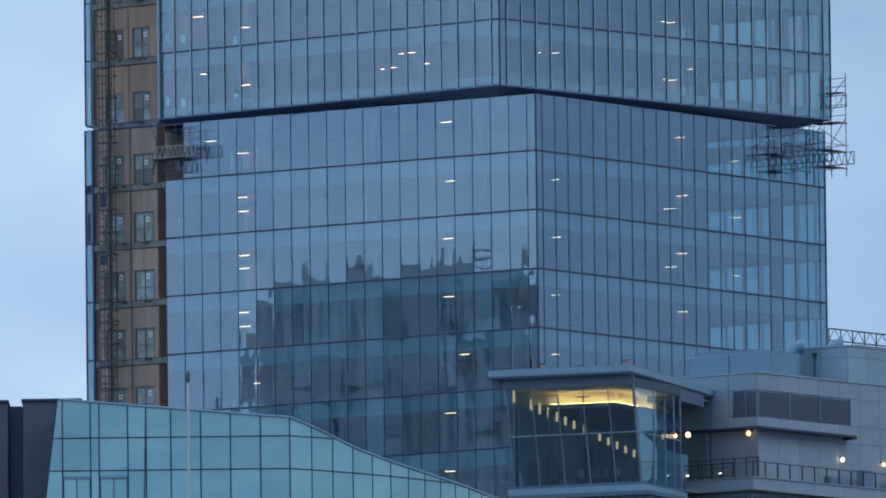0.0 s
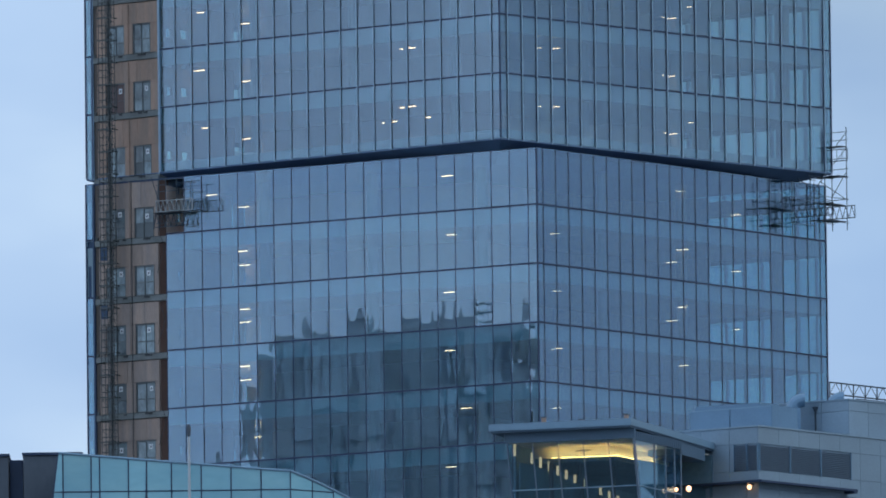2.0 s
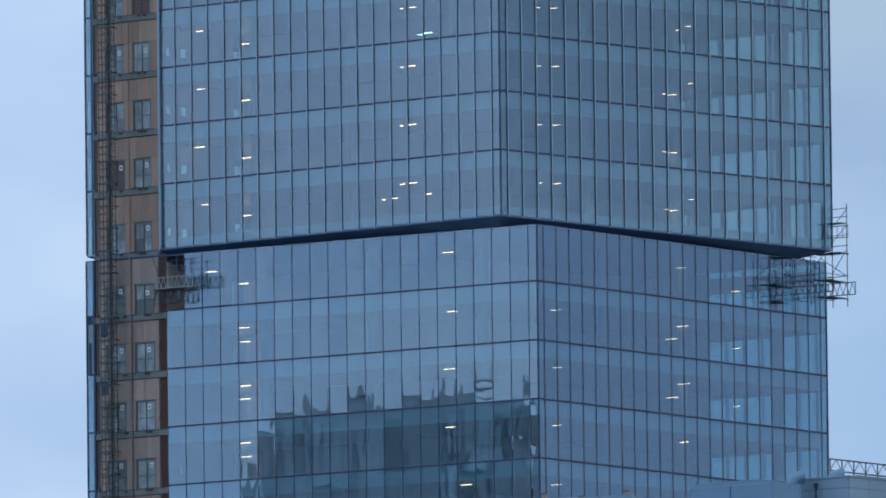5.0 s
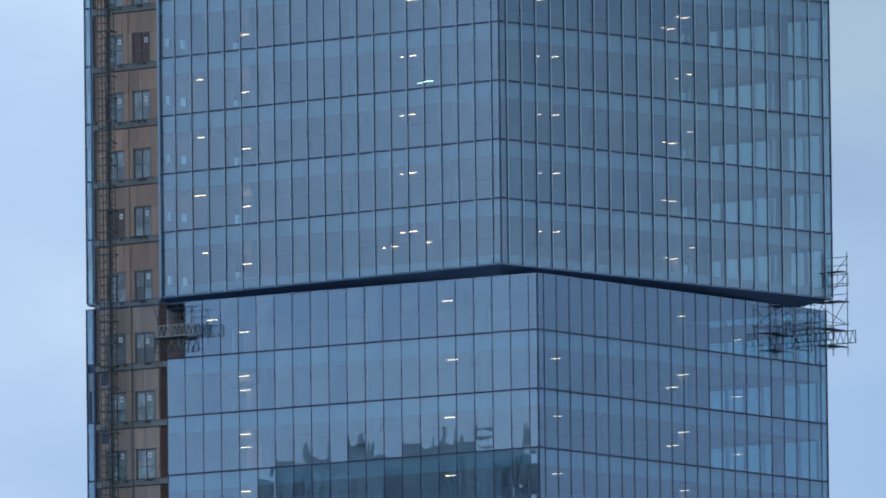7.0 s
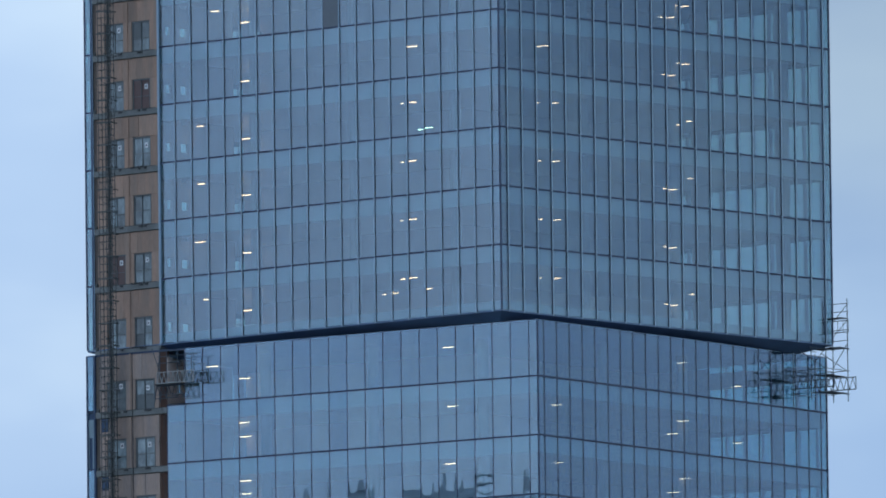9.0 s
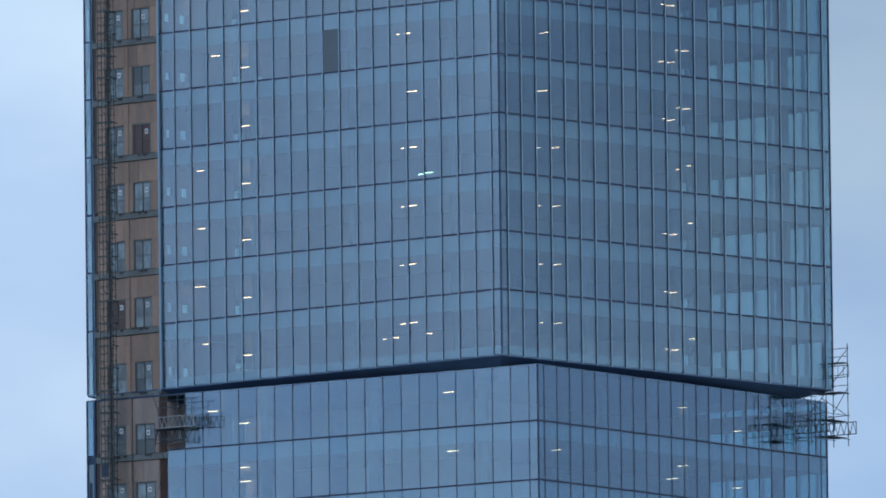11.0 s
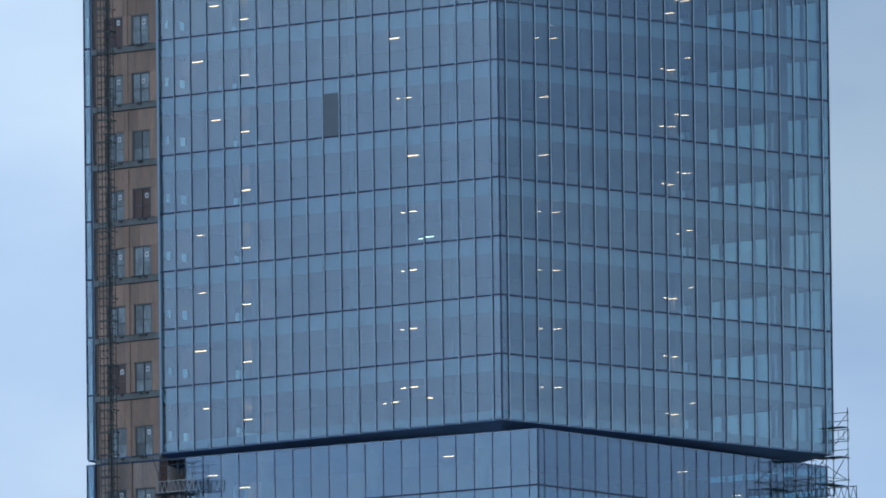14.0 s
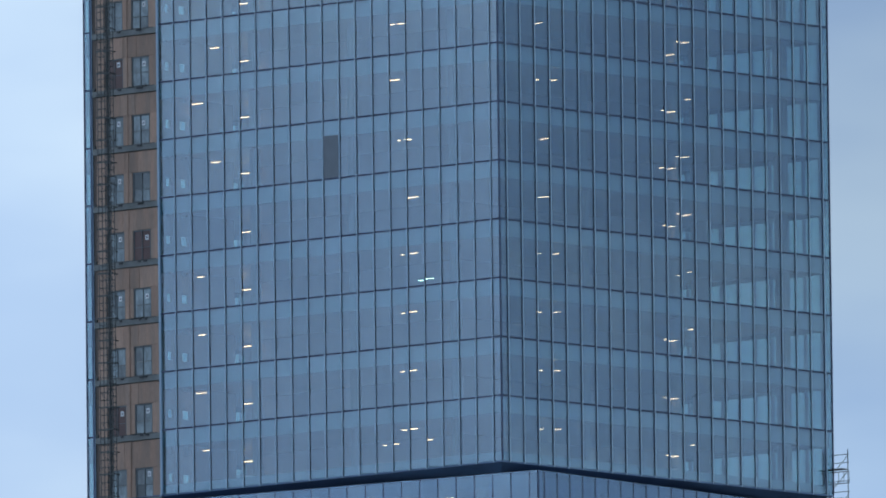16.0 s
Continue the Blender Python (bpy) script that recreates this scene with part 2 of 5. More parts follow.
BOARD = material("scaffold_board", (0.06, 0.07, 0.08), 0.9, 0, 0.3, 2, 12)
PANEL = material("precast_panel", (0.28, 0.372, 0.45), 0.85, 0, 0.10, 0.35, 6, bump=0.15, spread=0.05)
FASCIA = material("fascia_metal", (0.23, 0.36, 0.47), 0.5, 0.15, 0.07, 0.4, 6)
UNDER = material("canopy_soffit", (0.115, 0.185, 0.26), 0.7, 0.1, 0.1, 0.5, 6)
DUCT = material("galvanised_duct", (0.18, 0.30, 0.42), 0.5, 0.2, 0.12, 0.5, 7)
LOUVRE = material("louvre_grey", (0.215, 0.285, 0.365), 0.5, 0.4, 0.12, 1, 8)
RAIL = material("railing_paint", (0.065, 0.085, 0.11), 0.5, 0.3, 0.2, 2, 15)
SLATE = material("dark_cladding", (0.105, 0.128, 0.16), 0.7, 0.1, 0.18, 0.3, 5, stretch=(1, 1, 0.4))
POLE = material("flagpole_white", (0.52, 0.55, 0.57), 0.4, 0.3, 0.06, 1, 9)
INSIDE = material("pavilion_interior", (0.14, 0.265, 0.35), 0.8, 0, 0.25, 0.3, 3)
CREAM = material("cream_ceiling", (0.80, 0.74, 0.60), 0.8, 0, 0.05, 0.5, 4)
LOWER = material("lower_tower_cladding", (0.10, 0.14, 0.19), 0.3, 0.3, 0.1, 0.2, 3)
CABLE = material("dark_cable", (0.05, 0.055, 0.06), 0.6, 0, 0.2, 2, 15)
BLANK = material("grey_insert", (0.175, 0.205, 0.235), 0.8, 0, 0.08, 0.8, 6)
GROUND = material("city_ground", (0.09, 0.095, 0.095), 0.9, 0, 0.3, 0.01, 0.2)
LIGHT = glow("office_light", (1.0, 0.53, 0.30), 6.5)
COOL = glow("work_light", (0.72, 1.0, 0.80), 5.0)
COVE = glow("cove_light", (1.0, 0.60, 0.21), 22.0)
NICHE = glow("niche_light", (1.0, 0.70, 0.36), 0.8)
GLOBE = glow("globe_lamp", (1.0, 0.50, 0.24), 3.0)
GLOBE_WHITE = glow("white_lamp", (1.0, 0.78, 0.55), 4.0)


# ---- shaping helpers ----
def box(bm, x0, x1, y0, y1, z0, z1, m=None):
    vs = [bm.verts.new((x, y, z)) for z in (z0, z1) for x, y in ((x0, y0), (x1, y0), (x1, y1), (x0, y1))]
    for f in ((3, 2, 1, 0), (4, 5, 6, 7), (0, 1, 5, 4), (1, 2, 6, 5), (2, 3, 7, 6), (3, 0, 4, 7)):
        bm.faces.new([vs[i] for i in f])
    if m is not None:
        for v in vs:
            v.co = m @ v.co
    return vs


def bar(bm, p, q, w, sides=6):
    """A round tube of radius w from p to q."""
    p, q = Vector(p), Vector(q)
    turn = (q - p).to_track_quat("Z", "Y")
    rings = []
    for c in (p, q):
        rings.append([bm.verts.new(c + turn @ Vector((w * math.cos(a), w * math.sin(a), 0))) for a in (2 * math.pi * i / sides for i in range(sides))])
    for i in range(sides):
        j = (i + 1) % sides
        bm.faces.new((rings[0][i], rings[0][j], rings[1][j], rings[1][i]))
    bm.faces.new(rings[0][::-1])
    bm.faces.new(rings[1])


def mesh_of(name, bm, mat):
    me = bpy.data.meshes.new(name)
    bm.normal_update()
    bm.to_mesh(me)
    bm.free()
    me.materials.append(mat)
    return me


def part(name, bm, mat, parent, label="", m=None):
    me = bm if isinstance(bm, bpy.types.Mesh) else mesh_of(name, bm, mat)
    ob = new(name, me)
    ob.parent = parent
    if m is not None:
        ob.matrix_basis = m
    if label:
        ob["label"] = label
    return ob


def thing(name, label, category, m=None, group="", kind=""):
    ob = new(name)
    ob.empty_display_size = 0.2
    if m is not None:
        ob.matrix_world = m
    return tagged(ob, label, category, group, kind)


def solid(name, bm, mat, label, category, m=None, group="", kind=""):
    ob = new(name, mesh_of(name, bm, mat))
    if m is not None:
        ob.matrix_world = m
    return tagged(ob, label, category, group, kind)


def boxed(*a):
    bm = bmesh.new()
    box(bm, *a)
    return bm


# ---- ground ----
bm = bmesh.new()
box(bm, -4500, 4500, -4500, 4500, -0.5, 0.0)
solid("ground", bm, GROUND, "grey city ground far below the towers", "ground", kind="structure")

# ---- the office tower: two glass blocks of one plan, the upper one turned about the shared centre ----
P, FL = 1.524, 4.036
A, B = 12.5 * P, 11.5 * P
UP = pose(0, 1380.5, 0, 0, 0, -41.05)
LO = pose(-0.22, 1380.5, 0, 0, 0, -35.15)
U1, U_BOTTOM, U_TOP = 146.23, 141.78, 9
L1, L_TOP, L_LOW = 137.25, 141.12, 9
rng = random.Random(5)
BAY0, BAY1 = A - 20.5 * P, A - 24.5 * P  # the hoist bay on the south-west face
tower = thing("office_tower", "unfinished blue glass office tower of two twisted blocks", "tower", pose(0, 0, 0))


def side(i):
    """Frames of the four faces: x along the face, y inwards, origin mid-face."""
    return (pose(0, -B, 0), pose(A, 0, 0, 0, 0, 90), pose(0, B, 0, 0, 0, 180), pose(-A, 0, 0, 0, 0, -90))[i]


HALF = (A, B, A, B)


def pane_mesh(name, w, h, mat):
    bm = bmesh.new()
    box(bm, -w / 2, w / 2, -0.015, 0.015, 0, h)
    return mesh_of(name, bm, mat)


def curtain_wall(block, m, levels, front, fins, skip):
    """One face: frame of transoms, mullions with their caps, and panes storey by storey."""
    half = HALF[front]
    edges = [-half] + [-half + P * (0.5 + i) for i in range(round(2 * half / P))] + [half]
    fm = m @ side(front)
    top, low = levels[-1], levels[0]
    bm = bmesh.new()
    box(bm, -half + 0.02, half - 0.02, 0.04, 0.10, top - 0.10, top - 0.004)
    wall = part("curtain_wall", bm, DARK, tower, "dark aluminium curtain wall frame", fm)
    for z in levels[1:-1]:
        runs = [(-half, half)]
        if front == 0:
            runs = [(-half, BAY1), (BAY0 + (P if not fins and z > L1 + 1 else 0), half)]
        for x0, x1 in runs:
            part("transom", boxed(x0 + 0.02, x1 - 0.02, -0.035, 0.09, z - 0.055, z + 0.055), DARK, wall)
    # mullions
    sizes = {}
    for x in edges[1:-1]:
        zs = [z for z, z2 in zip(levels, levels[1:]) if not (skip(front, x - 0.4, (z + z2) / 2) and skip(front, x + 0.4, (z + z2) / 2))]
        if not zs:
            continue
        z0, z1 = zs[0], zs[-1] + (levels[1] - levels[0] if len(zs) == 1 else 0)
        z1 = levels[levels.index(zs[-1]) + 1]
        key = (z0, z1)
        if key not in sizes:
            bm = bmesh.new()
            if fins:
                box(bm, -0.022, 0.022, -0.036, 0.04, z0, z1)
            else:
                box(bm, -0.023, 0.023, -0.010, 0.045, z0, z1)
            if front == 2:  # the far wall shows the inner depth of its mullions
                box(bm, -0.04, 0.04, 0.046, 0.26, z0, z1)
            sizes[key] = (mesh_of("mullion", bm, STEM if fins else DARK), None)
            if fins:
                bm = bmesh.new()
                vs = box(bm, -0.045, 0.045, -0.058, -0.038, z0 - 0.12, z1)
                sizes[key] = (sizes[key][0], mesh_of("fin_cap", bm, FIN))
        part("mullion", sizes[key][0], DARK, wall, m=pose(x, 0, 0))
        if fins:
            part("fin_cap", sizes[key][1], FIN, wall, "pale anodised fin cap", pose(x, 0, 0))
    # posts on either side of the hoist bay
    if front == 0:
        for x in (BAY0 + 0.07, BAY1 - 0.07)[0 if fins else 1:]:
            part("bay_post", boxed(x - 0.075, x + 0.075, -0.075, 0.05, low, top), FIN if fins and x > BAY1 else STEM, wall, "wide anodised edge post")
    # corner posts
    bm = bmesh.new()
    box(bm, half - 0.07, half + 0.02, -0.03, 0.07, low, top)
    part("corner_post", bm, DARK, wall)
    meshes = {}
    for z0, z1 in zip(levels, levels[1:]):
        for x0, x1 in zip(edges, edges[1:]):
            x = (x0 + x1) / 2
            if skip(front, x, (z0 + z1) / 2):
                continue
            key = (round(x1 - x0, 2), round(z1 - z0, 2))
            if key not in meshes:
                meshes[key] = pane_mesh("glass_pane", x1 - x0 - 0.03, z1 - z0 - 0.02, GLASS if fins else GLASS_LOW)
            tilt = pose(x, 0.02, z0 + 0.01, rng.gauss(0, 0.05), 0, rng.gauss(0, 0.10))
            pane = part("glass_pane", meshes[key], GLASS, wall, m=tilt)
            pane.visible_shadow = False
    return wall


def bay(front, x, z):
    return front == 0 and BAY1 < x < BAY0


def bay_low(front, x, z):
    open_strip = front == 0 and x < BAY1 and L1 - FL < z < L1
    return bay(front, x, z) or open_strip or (front == 0 and x < BAY0 + P and BAY1 < x and z > L1)


U_LEVELS = [U_BOTTOM] + [U1 + FL * k for k in range(U_TOP)]
L_LEVELS = [L1 - FL * k for k in range(L_LOW, -1, -1)] + [L_TOP]
for i in range(4):
    curtain_wall("upper", UP, U_LEVELS, i, True, bay)
    curtain_wall("lower", LO, L_LEVELS, i, False, bay_low)


def storey(m, z, hole=True):
    """Slab with its ceiling, columns and core walls of the storey whose floor line is z (ceiling hangs below it)."""
    bm = bmesh.new()
    box(bm, -A + 0.22, A - 0.22, -B + 0.22, B - 0.22, z - 0.42, z - 0.03)
    part("floor_slab", bm, SLAB, tower, m=m)
    bm = bmesh.new()
    box(bm, -A + 0.45, A - 0.45, -B + 0.45, B - 0.45, z - 0.86, z - 0.424)
    part("suspended_ceiling", bm, CEILING, tower, m=m)
    for x0, x1, y0, y1 in ((BAY0, A - 0.15, -B + 0.15, -B + 0.21), (A - 0.21, A - 0.15, -B + 0.215, B - 0.15), (-A + 0.15, A - 0.22, B - 0.21, B - 0.15), (-A + 0.15, -A + 0.21, -B + 0.215, B - 0.22), (-A + 0.15, BAY1, -B + 0.15, -B + 0.21)):
        part("spandrel_panel", boxed(x0, x1, y0, y1, z - 1.15, z - 0.06), SPANDREL, tower, m=m)


for z in U_LEVELS[1:]:
    storey(UP, z)
for z in L_LEVELS[:-1]:
    storey(LO, z)
for m, levels, reach in ((UP, U_LEVELS, 7.25), (LO, L_LEVELS, 6.7)):
    bm = bmesh.new()
    box(bm, -9.5, 6.0, -6.5, 7.5, levels[0], levels[-1] - 0.5)
    part("service_core", bm, CORE, tower, m=m)
    part("back_office_wall", boxed(-9.5, reach, 7.6, 14.9, levels[0], levels[-1] - 0.5), CORE, tower, m=m)
    for y0, y1 in ((0.75, 0.95), (1.6, 2.6), (3.3, 8.1)) if m is UP else ((0.75, 1.75), (2.15, 8.1)):
        part("lobby_wall", boxed(BAY0 - 0.45, BAY0 - 0.25, -B + y0, -B + y1, levels[0], levels[-1] - 0.5), CORE, tower, m=m)
    for z in levels[:-1]:
        part("lobby_sill", boxed(BAY0 - 0.24, BAY0 - 0.14, -B + 0.75, -B + 3.4, z, z + 0.95), CORE, tower, m=m)
        part("lobby_lintel", boxed(BAY0 - 0.24, BAY0 - 0.14, -B + 0.75, -B + 3.4, z + 1.55, z + 2.9), CORE, tower, m=m)
    if m is LO:
        for z in levels[:-1]:
            part("bulkhead", boxed(6.72, 8.63, 14.75, 14.9, z + (0.85 if z < L1 - 0.1 else 0.0), z + (2.9 if z < L1 - 0.1 else 3.36)), CORE, tower, m=m)
    # pale sheet added to brighten the dark inner side of the bay's return
    part("return_lining", boxed(BAY0 + 0.004, BAY0 + 0.03, -B + 0.06, -B + 0.74, levels[0], levels[-1] - 0.5), CORE, tower, m=m)
    pier0, pier1 = (8.65, 10.15) if m is UP else (8.65, 11.0)
    part("partition", boxed(pier0, pier1, 14.75, 14.9, levels[0], levels[-1] - 0.5), CORE, tower, m=m)
    part("lobby_wall", boxed(BAY0 - 1.6, -9.55, -6.0, -5.85, levels[0], levels[-1] - 0.5), CORE, tower, m=m)
    # post added to block part of the sky showing through the corner panes
    part("edge_column", boxed(-A + 0.22, -A + 0.5, -B + 0.3, -B + 0.7, levels[0], levels[-1] - 0.5), CONCRETE, tower, m=m)
    bm = bmesh.new()
    bmesh.ops.create_cone(bm, cap_ends=True, segments=16, radius1=0.5, radius2=0.5, depth=levels[-1] - levels[0] - 0.5, matrix=Matrix.Translation((16.0 if m is UP else 15.95, 15.9, (levels[-1] + levels[0]) / 2 - 0.2)))
    part("column", bm, CONCRETE, tower, m=m)
    for x, y in ((-15.2, -14.3), (-6.1, -14.3), (3.0, -14.3), (12.2, -14.3), (-15.2, 14.3), (-6.1, 14.3), (3.0, 14.3), (-15.2, -4.8), (-15.2, 4.8), (15.6, -4.8), (15.6, 4.8)):
        bm = bmesh.new()
        bmesh.ops.create_cone(bm, cap_ends=True, segments=16, radius1=0.38, radius2=0.38, depth=levels[-1] - levels[0] - 0.5, matrix=Matrix.Translation((x, y, (levels[-1] + levels[0]) / 2 - 0.2)))
        part("column", bm, CONCRETE, tower, m=m)
part("far_bulkhead", boxed(-A + 0.5, A - 0.5, B - 0.6, B - 0.45, L1 + 2.15, L1 + 3.3), CORE, tower, m=LO)
# low upstand round the first storey of the upper block
for x0, x1, y0, y1 in ((BAY0 + 0.04, A - 0.15, -B + 0.15, -B + 0.21), (A - 0.21, A - 0.15, -B + 0.215, B - 0.15), (-A + 0.15, A - 0.22, B - 0.21, B - 0.15)):
    part("upstand", boxed(x0, x1, y0, y1, U_BOTTOM, U_BOTTOM + 0.62), SPANDREL, tower, m=UP)
# one pane covered by a grey panel; a dark board paints the shade in the strip left open by the hoist
part("blank_panel", boxed(A - 10.46 * P, A - 9.56 * P, -B - 0.03, -B - 0.002, U1 + 4 * FL + 0.06, U1 + 5 * FL - 1.05), BLANK, tower, "matt grey blank panel before one pane", UP)
part("open_strip_board", boxed(-A + 0.05, BAY1 - 0.05, -B + 0.12, -B + 0.2, L1 - FL + 0.1, L1 - 0.1), SOFFIT, tower, "dark board standing for the shade in an unglazed strip", LO)
# dark soffit under the turned block, roof caps, and the shaft down to the street
bm = bmesh.new()
for x0, x1, y0, y1 in ((-A + 0.02, A - 0.02, -B + 0.02, -B + 0.046), (-A + 0.02, A - 0.02, B - 0.046, B - 0.02), (-A + 0.02, -A + 0.046, -B + 0.05, B - 0.05), (A - 0.046, A - 0.02, -B + 0.05, B - 0.05)):
    box(bm, x0, x1, y0, y1, U_BOTTOM - 0.12, U_BOTTOM - 0.02)
part("soffit", bm, UNDERSIDE, tower, "dark metal soffit edge", UP)
# the soffit dishes down towards the lower block
bm = bmesh.new()
rings = []
for inset, z in ((0.05, U_BOTTOM - 0.03), (0.05, U_BOTTOM - 0.124), (3.6, U_BOTTOM - 1.32)):
    rings.append([bm.verts.new((sx * (A - inset), sy * (B - inset), z)) for sx, sy in ((-1, -1), (1, -1), (1, 1), (-1, 1))])
for r0, r1 in zip(rings, rings[1:]):
    for i in range(4):
        bm.faces.new((r0[i], r1[i], r1[(i + 1) % 4], r0[(i + 1) % 4]))
bm.faces.new(rings[0])
bm.faces.new(rings[-1][::-1])
bmesh.ops.recalc_face_normals(bm, faces=bm.faces[:])
part("inner_soffit", bm, UNDERSIDE, tower, m=UP)
part("step_roof", boxed(-A + 0.03, A - 0.03, -B + 0.03, B - 0.03, L_TOP + 0.004, L_TOP + 0.026), SOFFIT, tower, m=LO)
part("roof", boxed(-A, A, -B, B, U_LEVELS[-1] + 0.01, U_LEVELS[-1] + 0.9), SOFFIT, tower, m=UP)
bm = bmesh.new()
box(bm, -A, A, -B, B, 0, L_LEVELS[0] - 0.06)
shaft = part("lower_shaft", bm, LOWER, tower, "blue-grey lower storeys", LO)
bm = bmesh.new()
z = L_LEVELS[0] - FL
while z > 4:
    box(bm, -A - 0.06, A + 0.06, -B - 0.06, B + 0.06, z - 0.06, z + 0.06)
    z -= FL
part("floor_bands", bm, DARK, shaft)


# ---- the hoist bay ----
def bay_storey(m, z0, z1, lower):
    """Raw hoist-bay wall of one storey: slab edge, boarded wall, two site doors with notices."""
    y = -B + 0.02
    ply = GREYED if lower else RUST
    side = 0.28 if lower else 0.0  # the doors sit a little further out in the lower block
    low = z0 - 0.12  # the raw floor lies a little under the facade's storey line
    top = z1 - (0.02 if z1 == L_TOP else 0.56)
    edge = part("bay_slab", boxed(BAY1, BAY0, y - 0.05, y + 0.8, low - 0.40, low), BAY_EDGE, tower, "weathered concrete slab edge", m)
    part("edge_angle", boxed(BAY1 + 1.2, BAY0 - 0.3, y - 0.07, y - 0.052, low - 0.02, low + 0.03), MAST, edge, "dark steel edge angle")
    for x in (BAY1 + 2.45, BAY1 + 4.25, BAY1 + 4.6 + rng.uniform(-0.2, 0.3)):
        part("bracket", boxed(x, x + rng.uniform(0.18, 0.36), y - 0.14, y - 0.092, low - 0.16, low + rng.uniform(-0.06, 0.02)), CABLE, edge)
    if rng.random() < 0.4:
        for i in range(rng.randint(5, 8)):
            part("packing_block", boxed(BAY1 + 3.5 + 0.22 * i, BAY1 + 3.62 + 0.22 * i, y - 0.12, y - 0.092, low - 0.05, low + 0.07), CABLE, edge)
    bm = bmesh.new()
    box(bm, BAY1 + 0.02, BAY0 - 0.02, y + 0.16, y + 0.3, low, top)
    wall = part("bay_wall", bm, ply, tower, "weathered brown plywood wall", m)
    # the jamb beside the glass strip, recess shade put into its colour, with its clamp
    part("jamb_board", boxed(BAY1 + 0.02, BAY1 + 0.30, y + 0.03, y + 0.157, low, top), JAMB, wall, "jamb board coloured dark for the recess shade")
    part("clamp", boxed(BAY1 + 0.1, BAY1 + 0.3, y - 0.10, y + 0.026, low + 0.02, low + 0.24), MAST, wall)
    # screens added to darken the strip, leaving one slot of sky
    for x0, x1, b0, b1 in ((-0.36, -0.04, low, top), (-0.75, -0.62, low, top), (-0.618, -0.362, top - 1.25, top)):
        part("strip_lining", boxed(BAY1 + x0, BAY1 + x1, y + 0.05, y + 0.1, b0, b1), SPANDREL, wall, "grey screen added behind the glass strip against the sky")
    # boards in an uneven row
    xs = [BAY1 + 0.32, BAY1 + 1.35, BAY1 + 2.75 + rng.uniform(-0.2, 0.2), BAY1 + 4.05 + rng.uniform(-0.2, 0.2), BAY0 - (0.72 if lower else 0.05)]
    for i, (x0, x1) in enumerate(zip(xs, xs[1:])):
        d = rng.uniform(0.0, 0.03)
        part("plywood_panel", boxed(x0 + 0.008, x1 - 0.008, y + 0.06 - d, y + 0.156, low + 2.13, top - 0.01), ply, wall)
    for x0, x1 in ((xs[0], BAY1 + 1.15 - side), (BAY1 + 2.85 - side, BAY1 + 3.62 - side), (BAY1 + 5.3 - side, BAY0 - (0.72 if lower else 0.05))):
        part("plywood_panel", boxed(x0, x1, y + 0.05 - rng.uniform(0, 0.04), y + 0.156, low + 0.01, low + 2.12), ply, wall)
    part("batten", boxed(BAY1 + 3.2 - side, BAY1 + 3.3 - side, y - 0.03, y + 0.008, low + 0.01, top - 0.02), ply, wall)
    for x0, x1 in ((BAY1 + 1.2 - side, BAY1 + 2.84 - side), (BAY1 + 3.66 - side, BAY1 + 5.26 - side)):
        red = rng.random() < 0.12
        door = part("site_door", boxed(x0 + 0.04, x1 - 0.04, y + 0.13, y + 0.158, low + 0.01, low + 2.08), DOOR_RED if red else DOOR, wall, "red-brown double site door" if red else "grey glazed double site door")
        mid, rail = (x0 + x1) / 2 + rng.uniform(-0.05, 0.05), low + rng.uniform(0.85, 1.05)
        for a0, a1 in ((x0 + 0.09, mid - 0.03), (mid + 0.03, x1 - 0.09)):
            for b0, b1 in ((low + 0.1, rail - 0.03), (rail + 0.03, low + 1.98)):
                if rng.random() < 0.93:
                    part("door_pane", boxed(a0, a1, y + 0.122, y + 0.127, b0, b1), DOOR_RED if red else DOOR_PANE, door)
        bm = bmesh.new()
        for xx, w in ((x0, 0.055), (mid - 0.014, 0.028), (x1 - 0.055, 0.055)):
            box(bm, xx, xx + w, y + 0.06, y + 0.118, low + 0.01, low + 2.10)
        box(bm, x0 + 0.062, x1 - 0.062, y + 0.06, y + 0.117, low + 2.03, low + 2.10)
        box(bm, x0 + 0.062, x1 - 0.062, y + 0.07, y + 0.116, rail - 0.012, rail + 0.012)
        part("door_frame", bm, DOOR, door)
        if rng.random() < 0.1:
            continue
        nx, nz = mid + rng.uniform(0.1, 0.28), low + rng.uniform(1.3, 1.55)
        notice = part("notice", boxed(nx, nx + 0.30, y + 0.10, y + 0.115, nz, nz + 0.36), TAG, door, "white paper notice")
        part("notice_mark", boxed(nx + 0.09, nx + 0.21, y + 0.094, y + 0.099, nz + 0.1, nz + 0.25), SLATE, notice)
    if lower:
        part("red_board", boxed(BAY0 - 0.66, BAY0 - 0.03, y + 0.10, y + 0.157, low + 0.01, top - 0.01), RED, wall, "rust-red board")
    if lower and L1 - 2 * FL - 0.1 < z0 < L1:
        # solid dark plate that paints the shade of an opening onto the boards
        part("wall_opening", boxed(BAY1 + 0.44, BAY1 + 1.0, y - 0.01, y + 0.02, z1 - 1.5, top - 0.02), SOFFIT, wall, "dark plate standing for the shade in an opening")
    bm = bmesh.new()
    box(bm, BAY0 - 0.02, BAY0 + 0.0, -B + 0.05, y + 0.3, z0, z1)
    part("return_board", bm, RED if lower else ply, wall)


for z0, z1 in zip(U_LEVELS, U_LEVELS[1:]):
    bay_storey(UP, z0, z1, False)
for z0, z1 in zip(L_LEVELS, L_LEVELS[1:]):
    bay_storey(LO, z0, z1, True)


